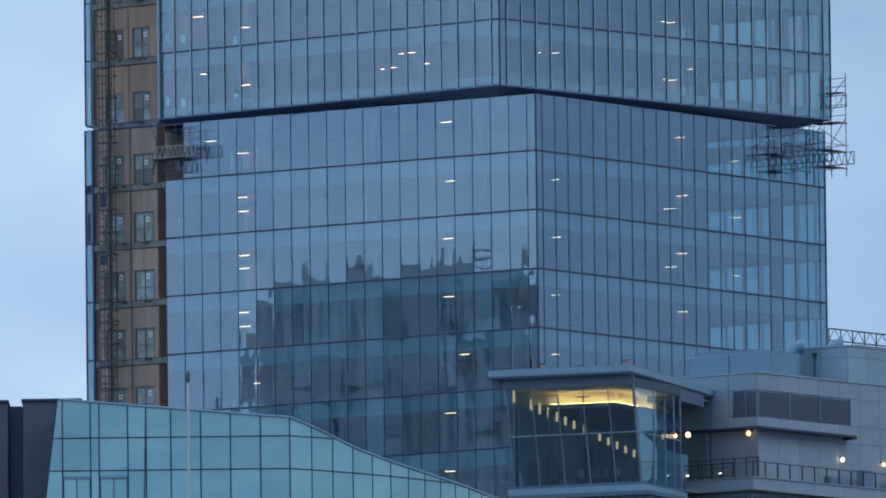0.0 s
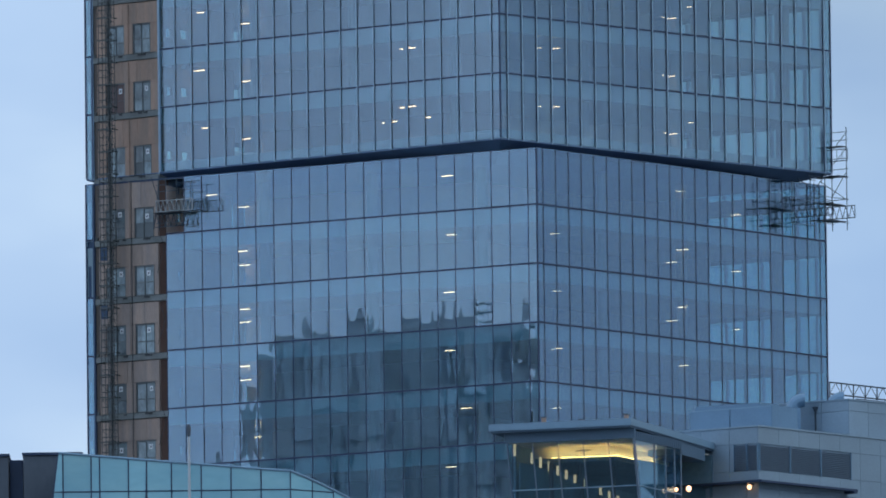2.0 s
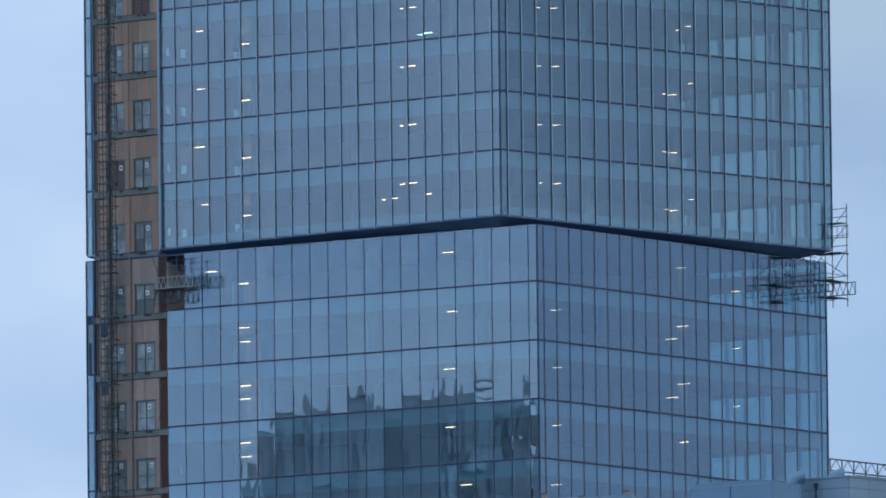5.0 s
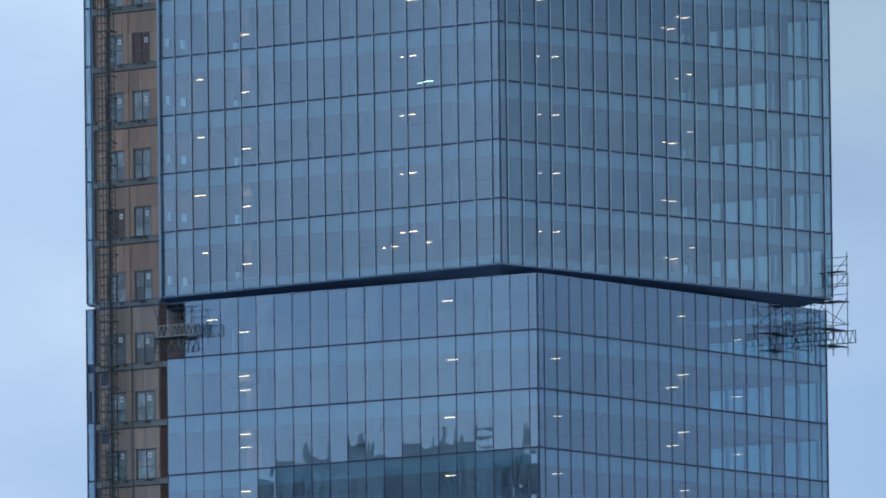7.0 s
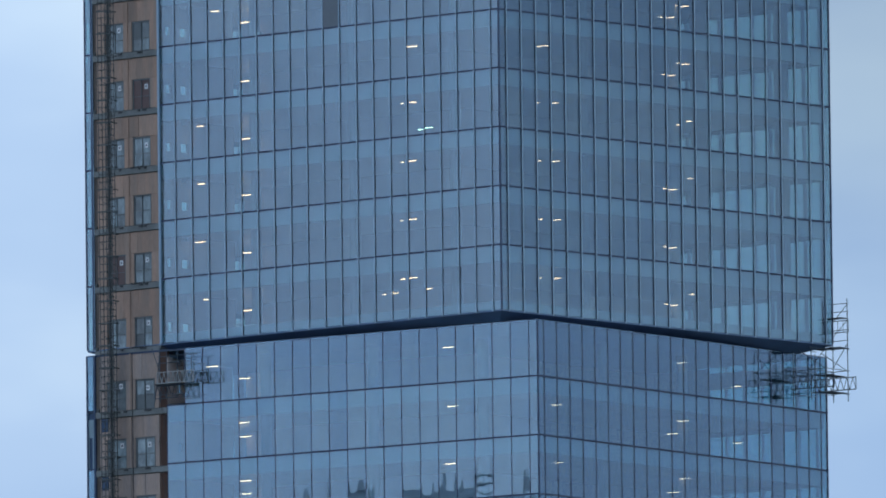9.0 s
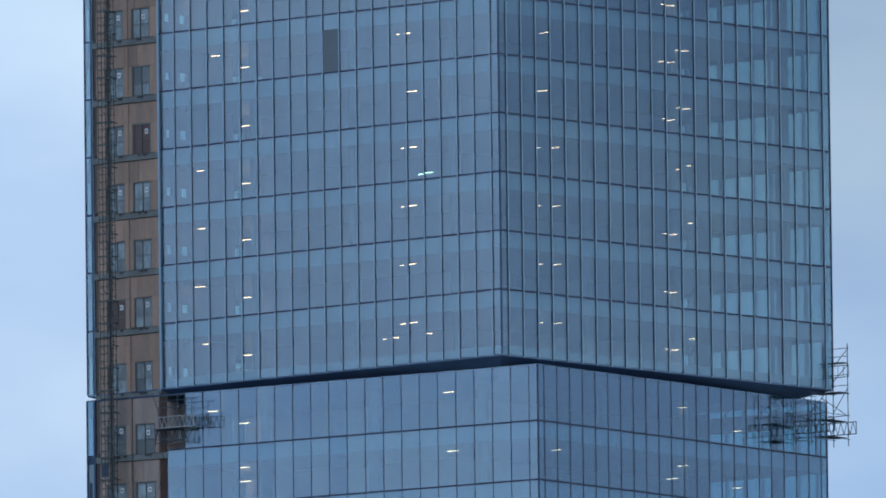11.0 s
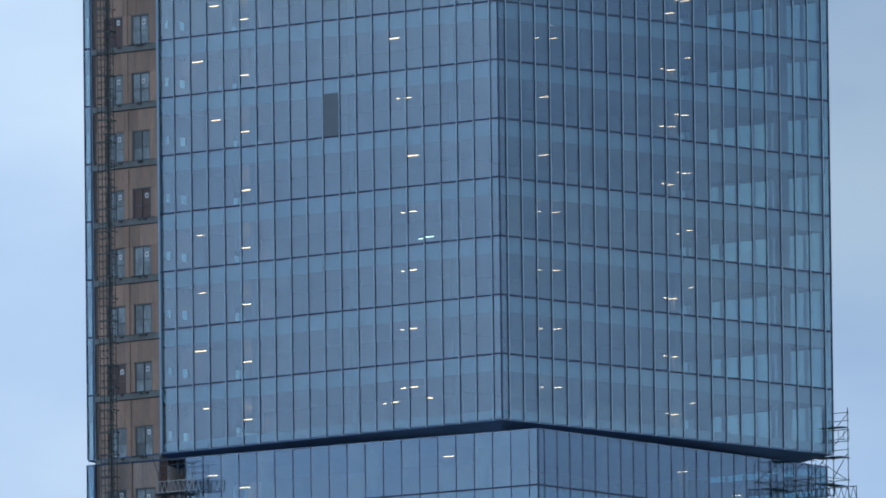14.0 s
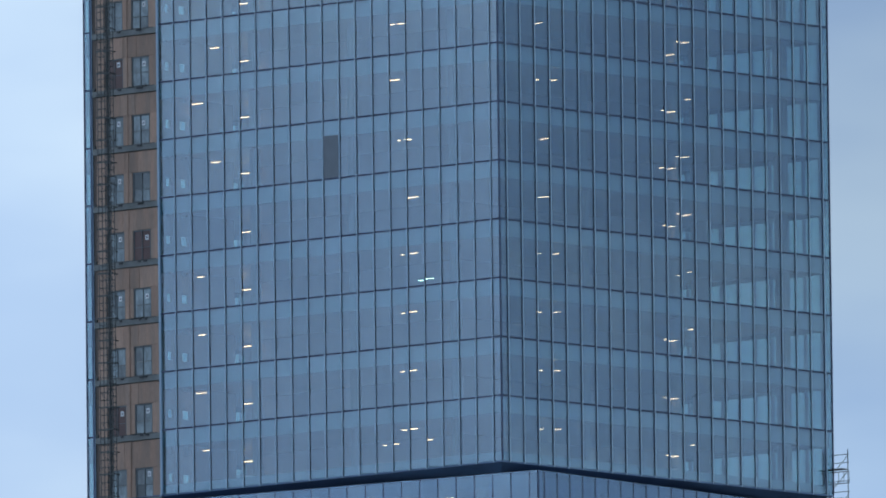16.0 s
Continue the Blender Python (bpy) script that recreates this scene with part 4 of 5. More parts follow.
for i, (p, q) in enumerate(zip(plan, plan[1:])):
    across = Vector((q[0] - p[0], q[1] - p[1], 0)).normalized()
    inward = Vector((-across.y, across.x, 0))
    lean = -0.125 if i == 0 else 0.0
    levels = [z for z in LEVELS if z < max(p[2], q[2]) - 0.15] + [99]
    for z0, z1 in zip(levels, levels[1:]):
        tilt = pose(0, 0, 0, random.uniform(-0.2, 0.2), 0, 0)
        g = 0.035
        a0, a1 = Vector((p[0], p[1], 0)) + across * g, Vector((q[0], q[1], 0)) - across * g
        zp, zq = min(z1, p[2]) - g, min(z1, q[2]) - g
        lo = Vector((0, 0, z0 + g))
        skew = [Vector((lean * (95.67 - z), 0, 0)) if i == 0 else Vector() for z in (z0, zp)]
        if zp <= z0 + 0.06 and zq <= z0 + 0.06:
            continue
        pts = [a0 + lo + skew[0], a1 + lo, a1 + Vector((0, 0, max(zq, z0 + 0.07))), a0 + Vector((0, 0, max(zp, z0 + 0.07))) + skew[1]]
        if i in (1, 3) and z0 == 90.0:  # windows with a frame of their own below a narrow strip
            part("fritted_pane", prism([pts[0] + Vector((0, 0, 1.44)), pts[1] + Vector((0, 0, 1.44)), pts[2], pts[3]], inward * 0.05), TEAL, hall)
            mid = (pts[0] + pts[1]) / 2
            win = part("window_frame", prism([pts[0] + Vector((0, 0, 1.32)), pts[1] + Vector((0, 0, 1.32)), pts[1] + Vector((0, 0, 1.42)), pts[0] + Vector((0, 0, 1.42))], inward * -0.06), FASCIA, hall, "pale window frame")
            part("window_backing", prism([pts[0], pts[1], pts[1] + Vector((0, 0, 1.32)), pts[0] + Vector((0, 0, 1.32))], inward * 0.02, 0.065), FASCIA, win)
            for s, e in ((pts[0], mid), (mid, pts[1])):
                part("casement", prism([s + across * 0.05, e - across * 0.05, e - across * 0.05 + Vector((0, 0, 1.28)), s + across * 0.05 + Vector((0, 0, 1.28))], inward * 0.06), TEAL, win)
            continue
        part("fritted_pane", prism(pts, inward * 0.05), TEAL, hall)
    # mullion on the pane's first edge, cap along the roofline
    zt = p[2] - 0.02
    tip = Vector((p[0], p[1], zt))
    bm = bmesh.new()
    shift = 0.25 if i == 5 else 0.0
    bar(bm, (p[0] - 0.125 * 11 * (i == 0) - shift, p[1] - 0.01, 84.7), tip + Vector((0, -0.01, 0)), 0.032, 6)
    part("mullion", bm, DARK, hall)
    bm = bmesh.new()
    bar(bm, tip, Vector((q[0], q[1], q[2] - 0.02)), 0.075, 6)
    part("roof_edge", bm, FASCIA, hall)
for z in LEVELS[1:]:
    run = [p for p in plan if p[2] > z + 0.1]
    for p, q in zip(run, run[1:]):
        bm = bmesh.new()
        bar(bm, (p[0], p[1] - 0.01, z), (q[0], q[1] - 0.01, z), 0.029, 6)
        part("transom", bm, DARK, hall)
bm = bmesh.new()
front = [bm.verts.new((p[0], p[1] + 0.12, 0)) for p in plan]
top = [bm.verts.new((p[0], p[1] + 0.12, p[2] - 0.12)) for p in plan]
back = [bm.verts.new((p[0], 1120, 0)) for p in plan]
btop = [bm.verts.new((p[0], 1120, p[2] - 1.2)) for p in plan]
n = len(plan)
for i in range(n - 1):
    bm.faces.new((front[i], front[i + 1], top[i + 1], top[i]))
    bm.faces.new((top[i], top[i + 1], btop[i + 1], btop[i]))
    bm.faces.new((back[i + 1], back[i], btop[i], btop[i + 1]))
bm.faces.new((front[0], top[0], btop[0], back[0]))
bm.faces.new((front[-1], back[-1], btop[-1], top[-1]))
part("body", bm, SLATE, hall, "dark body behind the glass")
part("podium", boxed(-24, -2, 1063, 1070.05, 0, 84.5), PANEL, hall)

# flagpole on the hall's podium
flagpole = thing("flagpole", "slim pale flagpole with a dark finial", "flagpole", pose(-14.66, 1067.5, 84.5))
bm = bmesh.new()
bmesh.ops.create_cone(bm, cap_ends=True, segments=14, radius1=0.10, radius2=0.075, depth=11.7, matrix=Matrix.Translation((0, 0, 5.85)))
part("shaft", bm, POLE, flagpole)
bm = bmesh.new()
bmesh.ops.create_uvsphere(bm, u_segments=12, v_segments=8, radius=0.12, matrix=Matrix.Translation((0, 0, 12.05)) @ Matrix.Diagonal((1, 1, 3.0, 1)))
part("finial", bm, SLATE, flagpole)

# dark clad blocks beside the hall
for x0, x1, zt, label in ((-32.0, -24.55, 96.1, "dark grey clad block with a flat roof"), (-23.75, -20.6, 96.15, "dark slate clad block beside the glass hall")):
    blk = thing("clad_block", label, "building", pose(0, 0, 0))
    bm = bmesh.new()
    vs = box(bm, x0, x1, 1077, 1105, 0, zt)
    bmesh.ops.bevel(bm, geom=bm.edges[:], offset=0.05, segments=1, affect="EDGES")
    part("cladding", bm, SLATE, blk)
    part("coping", boxed(x0 - 0.06, x1 + 0.06, 1076.9, 1105.1, zt + 0.004, zt + 0.14), DARK, blk)
blk = thing("recess_block", "near-black recessed block between two clad volumes", "building", pose(0, 0, 0))
part("wall", boxed(-24.5, -23.8, 1078, 1104, 0, 95.98), DARK, blk)


# ---- the terrace building: concrete block with louvres, roof plant, terrace and rails ----
MB = pose(18.73, 1262, 0, 0, 0, -37)
terrace = thing("terrace_building", "grey precast building with louvres, roof plant and a railed terrace", "building", MB)
TOP, LV1, LV0, LEDGE, FLOOR = 113.6, 112.55, 110.84, 109.9, 106.35
part("body", boxed(-14, -0.08, 0.08, 34, 0, TOP - 0.1), PANEL, terrace)
part("roof_deck", boxed(-14, -0.08, 0.08, 34, TOP - 0.096, TOP - 0.02), SLATE, terrace)
WIDE = 2.2
for row, (z0, z1) in enumerate(((LV1, TOP), (LV0, LV1), (LEDGE - 0.2, LV0), (FLOOR, LEDGE - 0.2))):
    for i in range(15):
        y0 = i * WIDE
        if row == 1 and y0 < 9.9:
            continue
        me = boxed(-0.076, 0.0, y0 + (0.012 if i else 0.0), y0 + WIDE - 0.012, z0 + 0.012, z1 - 0.012)
        part("precast_panel", me, PANEL, terrace)
    for i in range(6):
        x1 = -i * WIDE - 0.08
        if row == 1 and i == 0:
            part("precast_panel", boxed(-2.24, -1.95, 0.0, 0.076, z0 + 0.012, z1 - 0.012), PANEL, terrace)
            continue
        part("precast_panel", boxed(x1 - WIDE + 0.012, x1 - 0.012, 0.0, 0.076, z0 + 0.012, z1 - 0.012), PANEL, terrace)
part("coping", boxed(-14, 0.06, -0.06, 34, TOP, TOP + 0.10), PANEL, terrace)
part("precast_panel", boxed(-0.076, 0.0, 10.06, 10.99, LV0 + 0.012, LV1 - 0.012), PANEL, terrace)


def louvre(name, m, length):
    grille = part("louvre", boxed(0.03, length - 0.03, 0.10, 0.16, LV0 + 0.02, LV1 - 0.02), DARK, terrace, "dark grey metal louvre", m)
    z = LV0 + 0.06
    while z < LV1 - 0.08:
        bm = bmesh.new()
        box(bm, 0.04, length - 0.04, -0.055, 0.055, -0.012, 0.012)
        part("slat", bm, LOUVRE, grille, m=pose(0, 0.03, z + 0.03, 38))
        z += 0.115
    for x in (0.0, length - 0.045):
        part("louvre_post", boxed(x, x + 0.045, -0.04, 0.09, LV0, LV1), DUCT, grille, "pale louvre post")


for i in range(3):
    louvre("louvre", pose(0, 0.12 + 3.3 * i, 0, 0, 0, 90), 3.28)
louvre("louvre", pose(-0.9, 0.0, 0, 0, 0, 0), 0.85)
louvre("louvre", pose(-1.93, 0.0, 0, 0, 0, 0), 1.0)
# thin dark ledge that shades the terrace doors
part("ledge", boxed(-6.5, 0.75, -0.75, 0.0, LEDGE + 0.15, LEDGE + 0.25), SLATE, terrace, "thin dark metal ledge")
part("ledge", boxed(0.004, 0.75, 0.004, 9.6, LEDGE + 0.15, LEDGE + 0.23), SLATE, terrace, "thin dark metal ledge")
part("ledge_lip", boxed(-6.5, 0.79, -0.79, -0.754, LEDGE + 0.10, LEDGE + 0.26), DARK, terrace)
part("ledge_lip", boxed(0.754, 0.79, -0.75, 9.6, LEDGE + 0.10, LEDGE + 0.24), DARK, terrace)
part("ledge_end", boxed(0.004, 0.76, 9.2, 9.6, LEDGE - 0.02, LEDGE + 0.146), DARK, terrace)
# dark porch wall, its post and door on the shaded side
part("porch_wall", boxed(-9.0, -0.9, -0.10, -0.004, FLOOR, LEDGE + 0.09), PANEL, terrace)
part("porch_post", boxed(-3.6, -3.42, -0.80, -0.62, FLOOR, LEDGE - 0.08), LOUVRE, terrace)
# upper plant room and its joints
part("plant_room", boxed(-12, -3.08, 14.08, 33, TOP, 116.4), PANEL, terrace)
for i in range(9):
    for z0, z1 in ((TOP, 115.7), (115.7, 116.4)):
        part("precast_panel", boxed(-3.076, -3.0, 14.0 + i * 2.1 + 0.012, 14.0 + (i + 1) * 2.1 - 0.012, z0 + 0.01, z1 - 0.01), PANEL, terrace)
        if i < 4:
            part("precast_panel", boxed(-3.08 - (i + 1) * 2.1 + 0.012, -3.08 - i * 2.1 - 0.012, 14.0, 14.076, z0 + 0.01, z1 - 0.01), PANEL, terrace)
part("coping", boxed(-12, -2.94, 13.94, 33, 116.4, 116.48), PANEL, terrace)
# rainwater pipe with its hopper
bm = bmesh.new()
bar(bm, (-5.6, 13.9, TOP + 0.1), (-5.6, 13.9, 115.9), 0.06)
bmesh.ops.create_cone(bm, cap_ends=True, segments=10, radius1=0.08, radius2=0.2, depth=0.3, matrix=Matrix.Translation((-5.6, 13.9, 115.95)))
bar(bm, (-8.6, 13.9, TOP + 0.55), (-5.6, 13.9, TOP + 0.55), 0.05)
part("rain_pipe", bm, RAIL, terrace, "dark rainwater pipe with hopper")

# roof plant
duct = thing("air_handler", "blue-grey galvanised air handling box on the roof", "air handler", MB @ pose(-2.83, 5.4, TOP - 0.02))
for x0, x1 in ((-6.5, -3.35), (-3.31, -0.02)):
    bm = bmesh.new()
    box(bm, x0, x1, 0, 2.8, 0.5, 1.9)
    bmesh.ops.bevel(bm, geom=bm.edges[:], offset=0.03, segments=2, affect="EDGES")
    part("casing", bm, DUCT, duct)
part("base_frame", boxed(-6.45, -0.08, 0.05, 2.75, 0, 0.5), DUCT, duct)
for x0, x1 in ((-6.53, -3.33), (-3.33, 0.02)):
    part("rim", boxed(x0, x1, -0.03, 0.0, 1.84, 1.92), FASCIA, duct)
    part("rim", boxed(x0, x1, -0.03, 0.0, 0.46, 0.54), FASCIA, duct)
part("top_flange", boxed(-6.3, -1.2, 0.3, 2.4, 1.904, 2.18), DUCT, duct)


def cowl(m, label):
    """A bent ventilation cowl: a quarter bend of round duct on a stub."""
    ob = thing("vent_cowl", label, "vent", m, "roof vents")
    bm = bmesh.new()
    rings = []
    for i in range(9):
        a = math.pi / 2 * i / 8
        c = Vector((0.75 - 0.75 * math.cos(a), 0, 0.55 * math.sin(a)))
        ring = []
        for j in range(14):
            b = 2 * math.pi * j / 14
            ring.append(bm.verts.new(c + Vector((-math.cos(a) * 0.45 * math.cos(b), 0.9 * math.sin(b), math.sin(a) * 0.45 * math.cos(b)))))
        rings.append(ring)
    for r0, r1 in zip(rings, rings[1:]):
        for j in range(14):
            bm.faces.new((r0[j], r0[(j + 1) % 14], r1[(j + 1) % 14], r1[j]))
    bm.faces.new(rings[0])
    bm.faces.new(rings[-1][::-1])
    part("bend", bm, DUCT, ob)
    part("stub", boxed(-0.45, 0.45, -0.8, 0.8, -2.8, 0.0), DUCT, ob)
    return ob


cowl(MB @ pose(-6.4, 12.6, TOP + 2.35, 0, 0, 37), "curved metal vent cowl on the concrete roof")
cowl(MB @ pose(-6.2, 16.6, 116.4 - 0.1, 0, 0, 37), "curved metal vent cowl on the plant room")

# truss-like guard on the plant room roof
guard = thing("roof_guard", "dark steel guard rail with crossed braces on the roof", "railing", MB)
bm = bmesh.new()
for z in (117.25, 118.0):
    bar(bm, (-6.9, 17.3, z), (-6.9, 33, z), 0.05)
part("rail", bm, RAIL, guard)
for i in range(13):
    y = 17.3 + 1.3 * i
    bm = bmesh.new()
    bar(bm, (-6.9, y, 116.48), (-6.9, y, 118.0), 0.045)
    part("post", bm, RAIL, guard)
    if i < 12:
        bm = bmesh.new()
        bar(bm, (-6.9, y, 117.25), (-6.9, y + 0.65, 118.0), 0.025)
        bar(bm, (-6.9, y + 1.3, 117.25), (-6.9, y + 0.65, 118.0), 0.025)
        part("brace", bm, RAIL, guard)
pipes = thing("roof_pipes", "dark pipe bundle on the plant room roof", "pipes", MB)
bm = bmesh.new()
bar(bm, (-6.0, 19.0, 116.75), (-6.0, 24.5, 116.75), 0.26, 10)
part("pipe", bm, RAIL, pipes)
bm = bmesh.new()
bar(bm, (-5.7, 23.6, 116.8), (-5.7, 26.4, 116.8), 0.32, 12)
part("pipe", bm, STEEL_PALE, pipes, "pale lagged pipe")

# terrace slab with its parapet and the recessed storey below
TX, TY = 1.6, -2.8
part("terrace_slab", boxed(-12, TX, TY, 30, FLOOR - 0.5, FLOOR - 0.004), SLATE, terrace)
for i in range(10):
    part("parapet_panel", boxed(TX, TX + 0.12, TY + i * 3.2 + 0.01, TY + (i + 1) * 3.2 - 0.01, FLOOR - 0.42, FLOOR + 0.35), PANEL, terrace)
for i in range(5):
    part("parapet_panel", boxed(TX + 0.12 - (i + 1) * 2.6 + 0.01, TX + 0.12 - i * 2.6 - 0.01, TY - 0.12, TY, FLOOR - 0.42, FLOOR + 0.35), PANEL, terrace)
part("coping", boxed(TX - 0.05, TX + 0.2, TY - 0.2, 30, FLOOR + 0.354, FLOOR + 0.42), PANEL, terrace)
part("coping", boxed(-12, TX - 0.05, TY - 0.2, TY + 0.05, FLOOR + 0.354, FLOOR + 0.42), PANEL, terrace)
part("storey_below", boxed(-12, TX - 0.6, TY + 0.6, 30, 0, FLOOR - 0.5), PANEL, terrace)
part("lower_slab", boxed(-12, TX + 1.2, TY - 1.2, 30, FLOOR - 3.2, FLOOR - 2.6), PANEL, terrace)


def railing(name, m, length, height, gap, label, mid=True):
    ob = thing("railing", label, "railing", m, "terrace railings")
    bm = bmesh.new()
    bar(bm, (0, 0, height), (length, 0, height), 0.035)
    part("top_rail", bm, RAIL, ob)
    if mid:
        bm = bmesh.new()
        bar(bm, (0, 0, height - 0.28), (length, 0, height - 0.28), 0.022)
        bar(bm, (0, 0, 0.12), (length, 0, 0.12), 0.022)
        part("mid_rail", bm, RAIL, ob)
    i = 0
    while i * gap <= length + 0.01:
        part("post", boxed(i * gap - 0.04, i * gap + 0.04, -0.035, 0.035, 0, height), RAIL, ob)
        i += 1
    return ob


railing("r", MB @ pose(TX + 0.08, TY - 0.08, FLOOR + 0.42, 0, 0, 90), 31, 0.95, 1.32, "dark steel terrace railing on a concrete parapet", False)
railing("r", MB @ pose(-9.5, TY - 0.08, FLOOR + 0.42, 0, 0, 0), 9.8, 0.95, 0.8, "dark steel terrace railing on a concrete parapet")
railing("r", MB @ pose(-4.5, TY + 1.3, FLOOR, 0, 0, 0), 5.6, 1.75, 0.93, "dark steel gate rail standing on the terrace floor")
railing("r", MB @ pose(TX + 0.15, TY - 0.6, FLOOR - 2.6, 0, 0, 90), 31, 1.7, 0.62, "dark steel balusters below the terrace", False)
railing("r", MB @ pose(-6.5, TY - 0.6, FLOOR - 2.6, 0, 0, 0), 8.0, 1.7, 0.8, "dark steel balusters below the terrace", False)

# terrace fittings
for y, w, h in ((9.6, 1.1, 1.5), (13.2, 1.2, 1.4)):
    cab = thing("equipment_cabinet", "blue-grey metal cabinet on the terrace", "cabinet", MB @ pose(0.7, y, FLOOR))
    part("casing", boxed(0, 0.6, 0, w, 0, h), DUCT, cab)
    part("lid", boxed(-0.03, 0.63, -0.03, w + 0.03, h + 0.004, h + 0.06), LOUVRE, cab)
unit = thing("condenser", "grey slatted condenser unit on the terrace", "condenser", MB @ pose(0.5, 6.3, FLOOR))
part("casing", boxed(0, 0.5, 0, 1.3, 0, 1.0), LOUVRE, unit)
for i in range(6):
    part("slat", boxed(0.5, 0.53, 0.08, 1.22, 0.12 + i * 0.14, 0.2 + i * 0.14), DUCT, unit)


def lantern(m, mat, size, label):
    ob = thing("wall_lamp", label, "lamp", m, "terrace lamps")
    bm = bmesh.new()
    bmesh.ops.create_uvsphere(bm, u_segments=14, v_segments=10, radius=size, matrix=Matrix.Diagonal((1, 1, 1.15, 1)))
    part("globe", bm, mat, ob)
    part("bracket", boxed(-0.05, 0.05, 0.0, size + 0.25, size * 0.9, size * 0.9 + 0.08), RAIL, ob)
    return ob


for x, y, z, mat, size, label in ((-0.45, -0.4, 109.76, GLOBE, 0.15, "lit orange globe lamp under the concrete ledge"), (0.25, 8.75, 108.6, GLOBE_WHITE, 0.13, "lit white globe lamp on the concrete wall"),
                                  (0.25, 13.2, 108.55, GLOBE, 0.12, "lit orange globe lamp on the concrete wall")):
    side_wall = x > 0
    lantern(MB @ pose(x, y, z, 0, 0, 90 if side_wall else 0), mat, size, label)
lantern(pose(10.58, 1250, 0, 0, 0, -21) @ pose(0.16, 7.56, 109.23, 0, 0, 90), GLOBE, 0.12, "lit orange globe lamp on the pavilion post")
lantern(pose(10.58, 1250, 0, 0, 0, -21) @ pose(0.42, 9.15, 109.4, 0, 0, 90), GLOBE, 0.17, "lit orange globe lamp on the pavilion post")
for x in (-4.73, -3.47, -0.9):
    bollard = thing("floor_lamp", "small warm terrace light on the parapet", "lamp", MB @ pose(x, TY - 0.06, FLOOR + 0.42), "parapet lights")
    part("stem", boxed(-0.04, 0.04, -0.04, 0.04, 0, 0.28), RAIL, bollard)
    part("head", boxed(-0.07, 0.07, -0.05, 0.05, 0.284, 0.36), GLOBE_WHITE, bollard)

# ---- glass pavilion under a wing roof ----
TB = pose(10.58, 1250, 0, 0, 0, -21)
pavilion = thing("glass_pavilion", "glass corner pavilion with a thin wing roof and warm cove light", "pavilion", TB)


def slope(bm, drop):
    for v in bm.verts:
        v.co.z -= drop * v.co.y
    return bm


DROP = 0.026
part("wing_roof", slope(boxed(-9.56, 0.0, 0.0, 15.6, 112.98, 113.17), DROP), FASCIA, pavilion, "pale metal wing roof")
part("fascia", slope(boxed(-9.56, 0.02, -0.02, 0.06, 112.74, 112.976), DROP), FASCIA, pavilion)
part("fascia", slope(boxed(-0.06, 0.02, 0.064, 15.6, 112.74, 112.976), DROP), FASCIA, pavilion)
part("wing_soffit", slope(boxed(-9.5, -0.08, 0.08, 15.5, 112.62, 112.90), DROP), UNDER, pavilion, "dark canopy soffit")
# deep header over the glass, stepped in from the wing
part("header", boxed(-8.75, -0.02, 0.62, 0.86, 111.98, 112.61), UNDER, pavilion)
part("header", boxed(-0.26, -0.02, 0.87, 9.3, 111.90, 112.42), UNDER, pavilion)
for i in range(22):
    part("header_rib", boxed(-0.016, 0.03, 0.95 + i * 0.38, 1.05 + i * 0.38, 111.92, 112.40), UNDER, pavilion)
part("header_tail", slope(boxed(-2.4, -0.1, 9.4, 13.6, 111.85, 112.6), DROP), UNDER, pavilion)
ZT, ZB, ZM = 111.98, 105.95, 109.05


def front_y(z):
    return 0.78 + (ZT - z) / (ZT - ZB) * 1.35


XS = [-8.62 + 1.70 * i for i in range(6)]
XS[-1] = -0.10
for x0, x1 in zip(XS, XS[1:]):
    for z0, z1 in ((ZB, ZM), (ZM, ZT)):
        pane = part("glass_pane", prism([(x0 + 0.03, front_y(z0), z0), (x1 - 0.03, front_y(z0), z0), (x1 - 0.03, front_y(z1), z1), (x0 + 0.03, front_y(z1), z1)], (0, 0.03, 0)), ROOM_GLASS, pavilion)
        pane.visible_shadow = False
for x in XS:
    bm = bmesh.new()
    bar(bm, (x, front_y(ZB) - 0.03, ZB), (x, front_y(ZT) - 0.03, ZT), 0.05 if x < -0.2 else 0.10, 6)
    part("mullion", bm, LOUVRE, pavilion)
bm = bmesh.new()
bar(bm, (XS[0], front_y(ZM) - 0.02, ZM), (XS[-1], front_y(ZM) - 0.02, ZM), 0.045)
part("transom", bm, FASCIA, pavilion)
YS = [2.3, 4.4, 6.4, 8.0, 9.15]
for i, (y0, y1) in enumerate(zip([front_y(ZB)] + YS[1:], YS[1:] + [9.2])):
    if y1 - y0 < 0.1:
        continue
    for z0, z1 in ((ZB, ZM), (ZM, 111.90)):
        a0 = y0 if i else front_y(z0)
        b0 = y0 if i else front_y(z1)
        pane = part("glass_pane", prism([(-0.10, a0 + 0.03, z0), (-0.10, y1 - 0.03, z0), (-0.10, y1 - 0.03, z1), (-0.10, b0 + 0.03, z1)], (-0.03, 0, 0)), ROOM_GLASS, pavilion)
        pane.visible_shadow = False
    bm = bmesh.new()
    bar(bm, (-0.09, y1, ZB), (-0.09, y1, 111.9), 0.05, 6)
    part("mullion", bm, LOUVRE, pavilion)
bm = bmesh.new()
bar(bm, (-0.08, front_y(ZM), ZM), (-0.08, 9.15, ZM), 0.04)
part("transom", bm, FASCIA, pavilion)
# white sill slab and the block under it
bm = bmesh.new()
box(bm, -8.95, 0.25, 1.7, 9.4, 105.36, 105.74)
part("sill_slab", bm, FASCIA, pavilion, "pale floor slab edge")
part("slab_lip", boxed(-8.85, 0.6, 1.6, 9.0, 105.10, 105.356), UNDER, pavilion)
part("plinth", boxed(-8.75, 0.0, 1.95, 9.3, 105.744, 105.93), UNDER, pavilion)
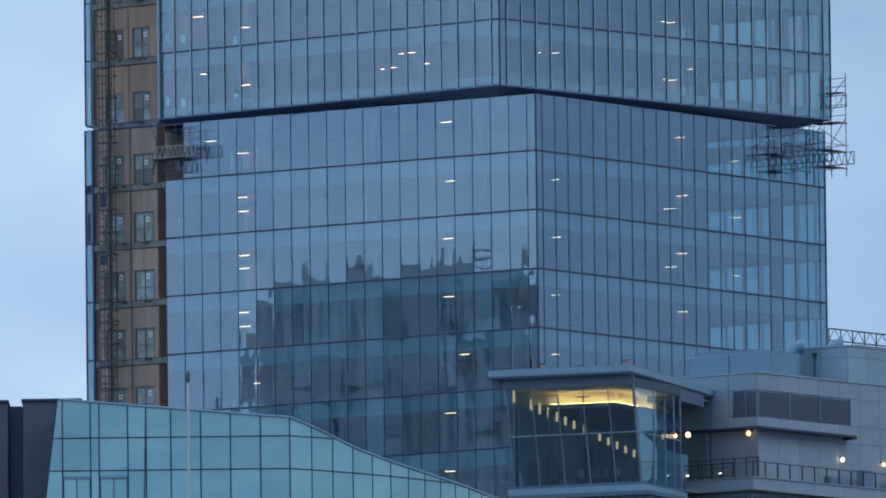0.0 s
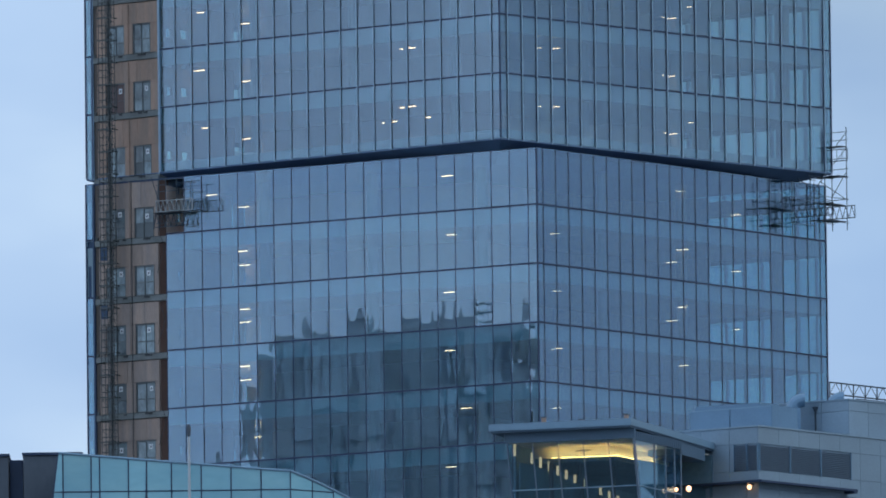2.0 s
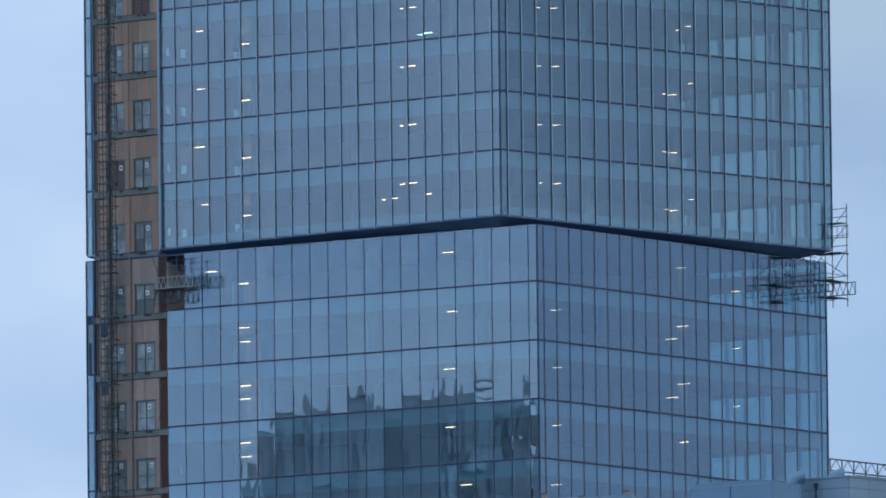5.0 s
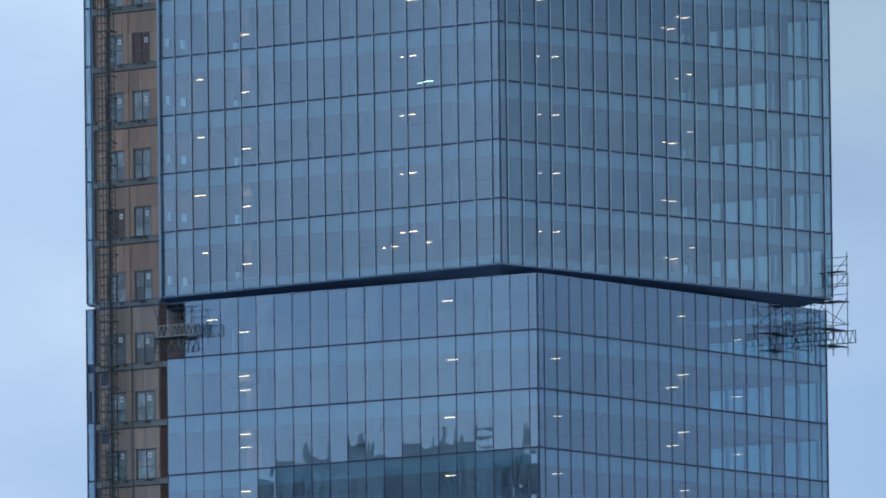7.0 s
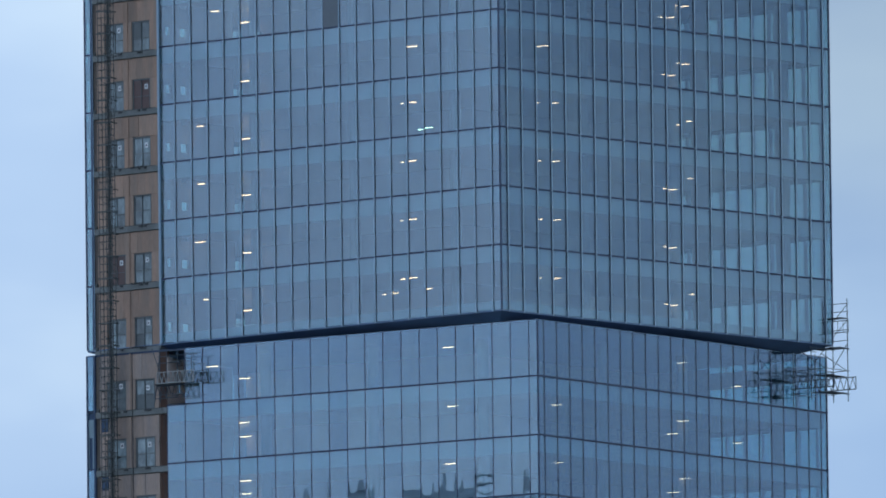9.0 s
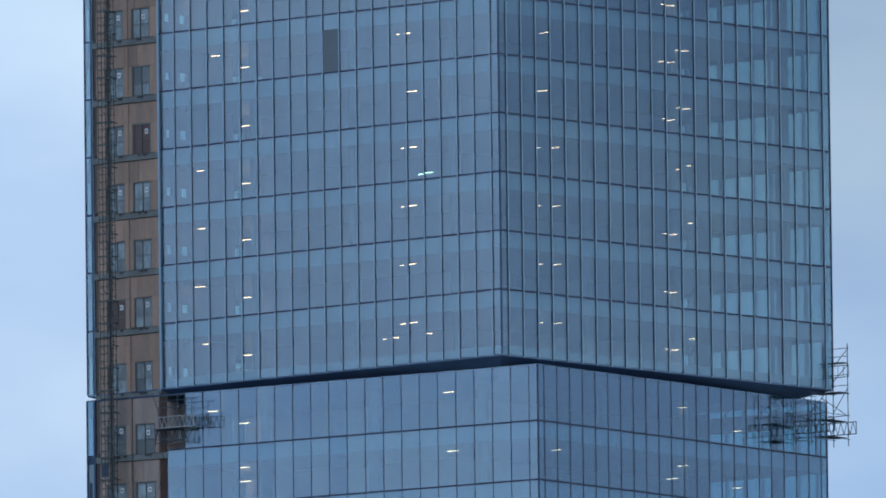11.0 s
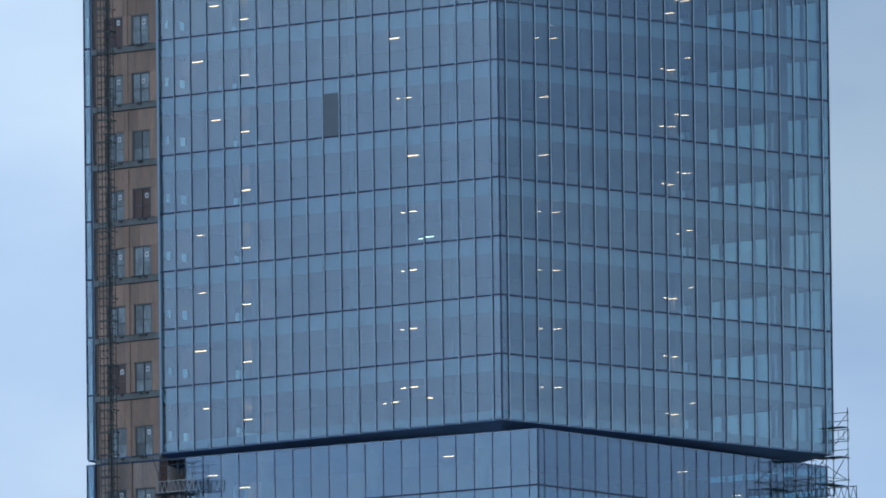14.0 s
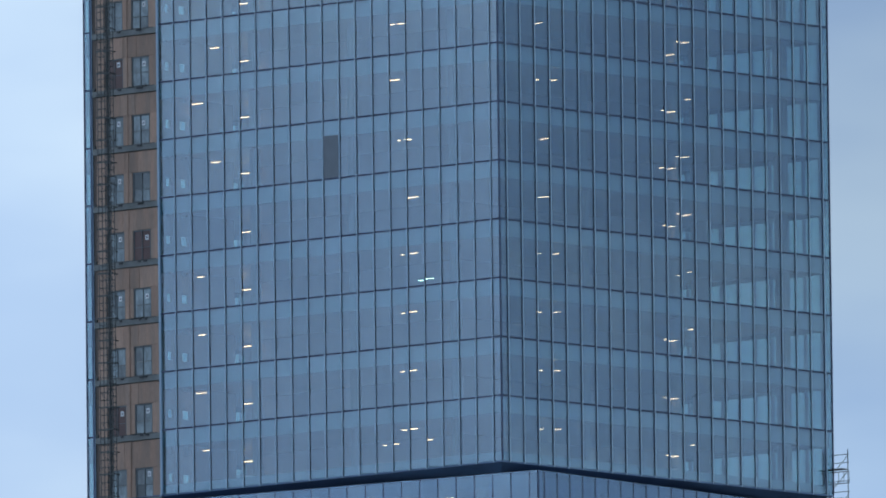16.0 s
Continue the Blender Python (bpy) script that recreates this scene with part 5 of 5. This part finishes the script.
part("base", boxed(-8.4, 0.2, 2.6, 16, 0, 105.09), PANEL, pavilion)
# interior
part("floor", boxed(-8.6, -0.15, 2.2, 15.2, 105.94, 106.0), INSIDE, pavilion)
part("back_wall", boxed(-8.6, -0.15, 15.0, 15.2, 106.0, 112.0), INSIDE, pavilion)
part("side_wall", boxed(-8.72, -8.6, 2.2, 15.2, 106.0, 112.0), INSIDE, pavilion)
part("upper_ceiling", boxed(-8.6, -0.3, 0.9, 14.9, 111.99, 112.05), CREAM, pavilion, "cream ceiling lit by the cove")
# dropped dark ceiling whose raised rim hides the cove lights
part("dropped_ceiling", boxed(-8.55, -2.7, 4.6, 14.9, 110.98, 111.28), INSIDE, pavilion)
part("cove_wall", boxed(-8.55, -2.95, 5.05, 5.2, 111.284, 111.98), CREAM, pavilion)
part("cove_wall", boxed(-3.1, -2.95, 5.21, 14.8, 111.284, 111.98), CREAM, pavilion)
part("cove_strip", boxed(-7.2, -2.75, 4.72, 4.84, 111.284, 111.31), COVE, pavilion, "warm glowing cove strip")
part("cove_strip", boxed(-2.84, -2.74, 4.9, 12.0, 111.284, 111.31), COVE, pavilion, "warm glowing cove strip")
part("ceiling_grille", boxed(-5.6, -4.6, 5.02, 5.046, 111.68, 111.78), SLATE, pavilion)
# raked inner wall with a falling row of lit niches
RAKE0, RAKE1 = Vector((-8.2, 1.75, 0)), Vector((-0.9, 12.5, 0))
way = (RAKE1 - RAKE0).normalized()
turn = math.degrees(math.atan2(way.y, way.x))
raked = part("raked_wall", prism([RAKE0 + Vector((0, 0.15, 106.0)), RAKE1 + Vector((0, 0.15, 106.0)), RAKE1 + Vector((0, 0.15, 108.4)), RAKE0 + Vector((0, 0.15, 110.9))], (-0.08, 0.08, 0)), INSIDE, pavilion)
for i in range(15):
    f = -0.03 + 0.71 * i / 14
    p = RAKE0.lerp(RAKE1, f)
    z = 111.5 - 4.62 * f
    h = 0.78 - 0.32 * min(1, max(0, f) * 2.5)
    if i in (1, 9):
        continue
    part("lit_niche", boxed(-0.09, 0.09, -0.03, 0.0, -h / 2, h / 2), NICHE, raked, "small warm lit niche", pose(p.x, p.y + 0.1, z, 0, 0, turn))
# dark sheet added to block the bright view through the side glass
part("side_partition", boxed(-1.2, -1.1, 4.5, 9.1, 106.0, 110.95), INSIDE, pavilion)
# posts and curtains in front of the raked wall
for f in (0.18, 0.36, 0.55, 0.74):
    p = RAKE0.lerp(RAKE1, f)
    bm = bmesh.new()
    bar(bm, (p.x + 0.2, p.y - 0.25, 106.0), (p.x + 0.2, p.y - 0.25, 110.9), 0.14, 10)
    part("post", bm, SLATE, pavilion)
for i in range(7):
    p = RAKE0.lerp(RAKE1, 0.08 + i * 0.11)
    w = 0.35 + 0.2 * (i % 3)
    part("curtain", boxed(-w, w, -0.06, 0.0, 106.02, 107.6 + 0.35 * ((i * 5) % 4)), (SLATE, UNDER, LOUVRE)[i % 3], pavilion, m=pose(p.x, p.y - 0.05, 0, 0, 0, turn))
# furniture, dimly seen behind the glass
rf = random.Random(11)
for i in range(9):
    x, y = -7.2 + i * 0.85, front_y(ZB) + rf.uniform(0.8, 1.8)
    chair = thing("dining_chair", "dark dining chair dimly seen behind the pavilion glass", "chair", TB @ pose(x, y, 106.0, 0, 0, rf.uniform(-40, 40)), "pavilion chairs")
    bm = bmesh.new()
    box(bm, -0.22, 0.22, -0.22, 0.22, 0.43, 0.48)
    part("seat", bm, INSIDE, chair)
    part("backrest", boxed(-0.22, 0.22, 0.19, 0.22, 0.50, 1.0), LOUVRE if i % 3 == 0 else SLATE, chair)
    for dx in (-0.2, 0.17):
        for dy in (-0.2, 0.17):
            part("leg", boxed(dx, dx + 0.03, dy, dy + 0.03, 0, 0.428), RAIL, chair)
# small rooftop fittings on the wing roof
for x, y, h in ((-6.6, 2.0, 0.5), (-4.6, 3.4, 0.42), (0 - 1.2, 2.4, 0.5)):
    stub = thing("roof_vent", "small brown vent stub on the wing roof", "vent", TB @ pose(x, y, 113.17 - DROP * y), "wing roof vents")
    part("pipe", boxed(-0.12, 0.12, -0.12, 0.12, 0, h), RUST, stub)
    part("cap", boxed(-0.17, 0.17, -0.17, 0.17, h + 0.004, h + 0.07), SLATE, stub)
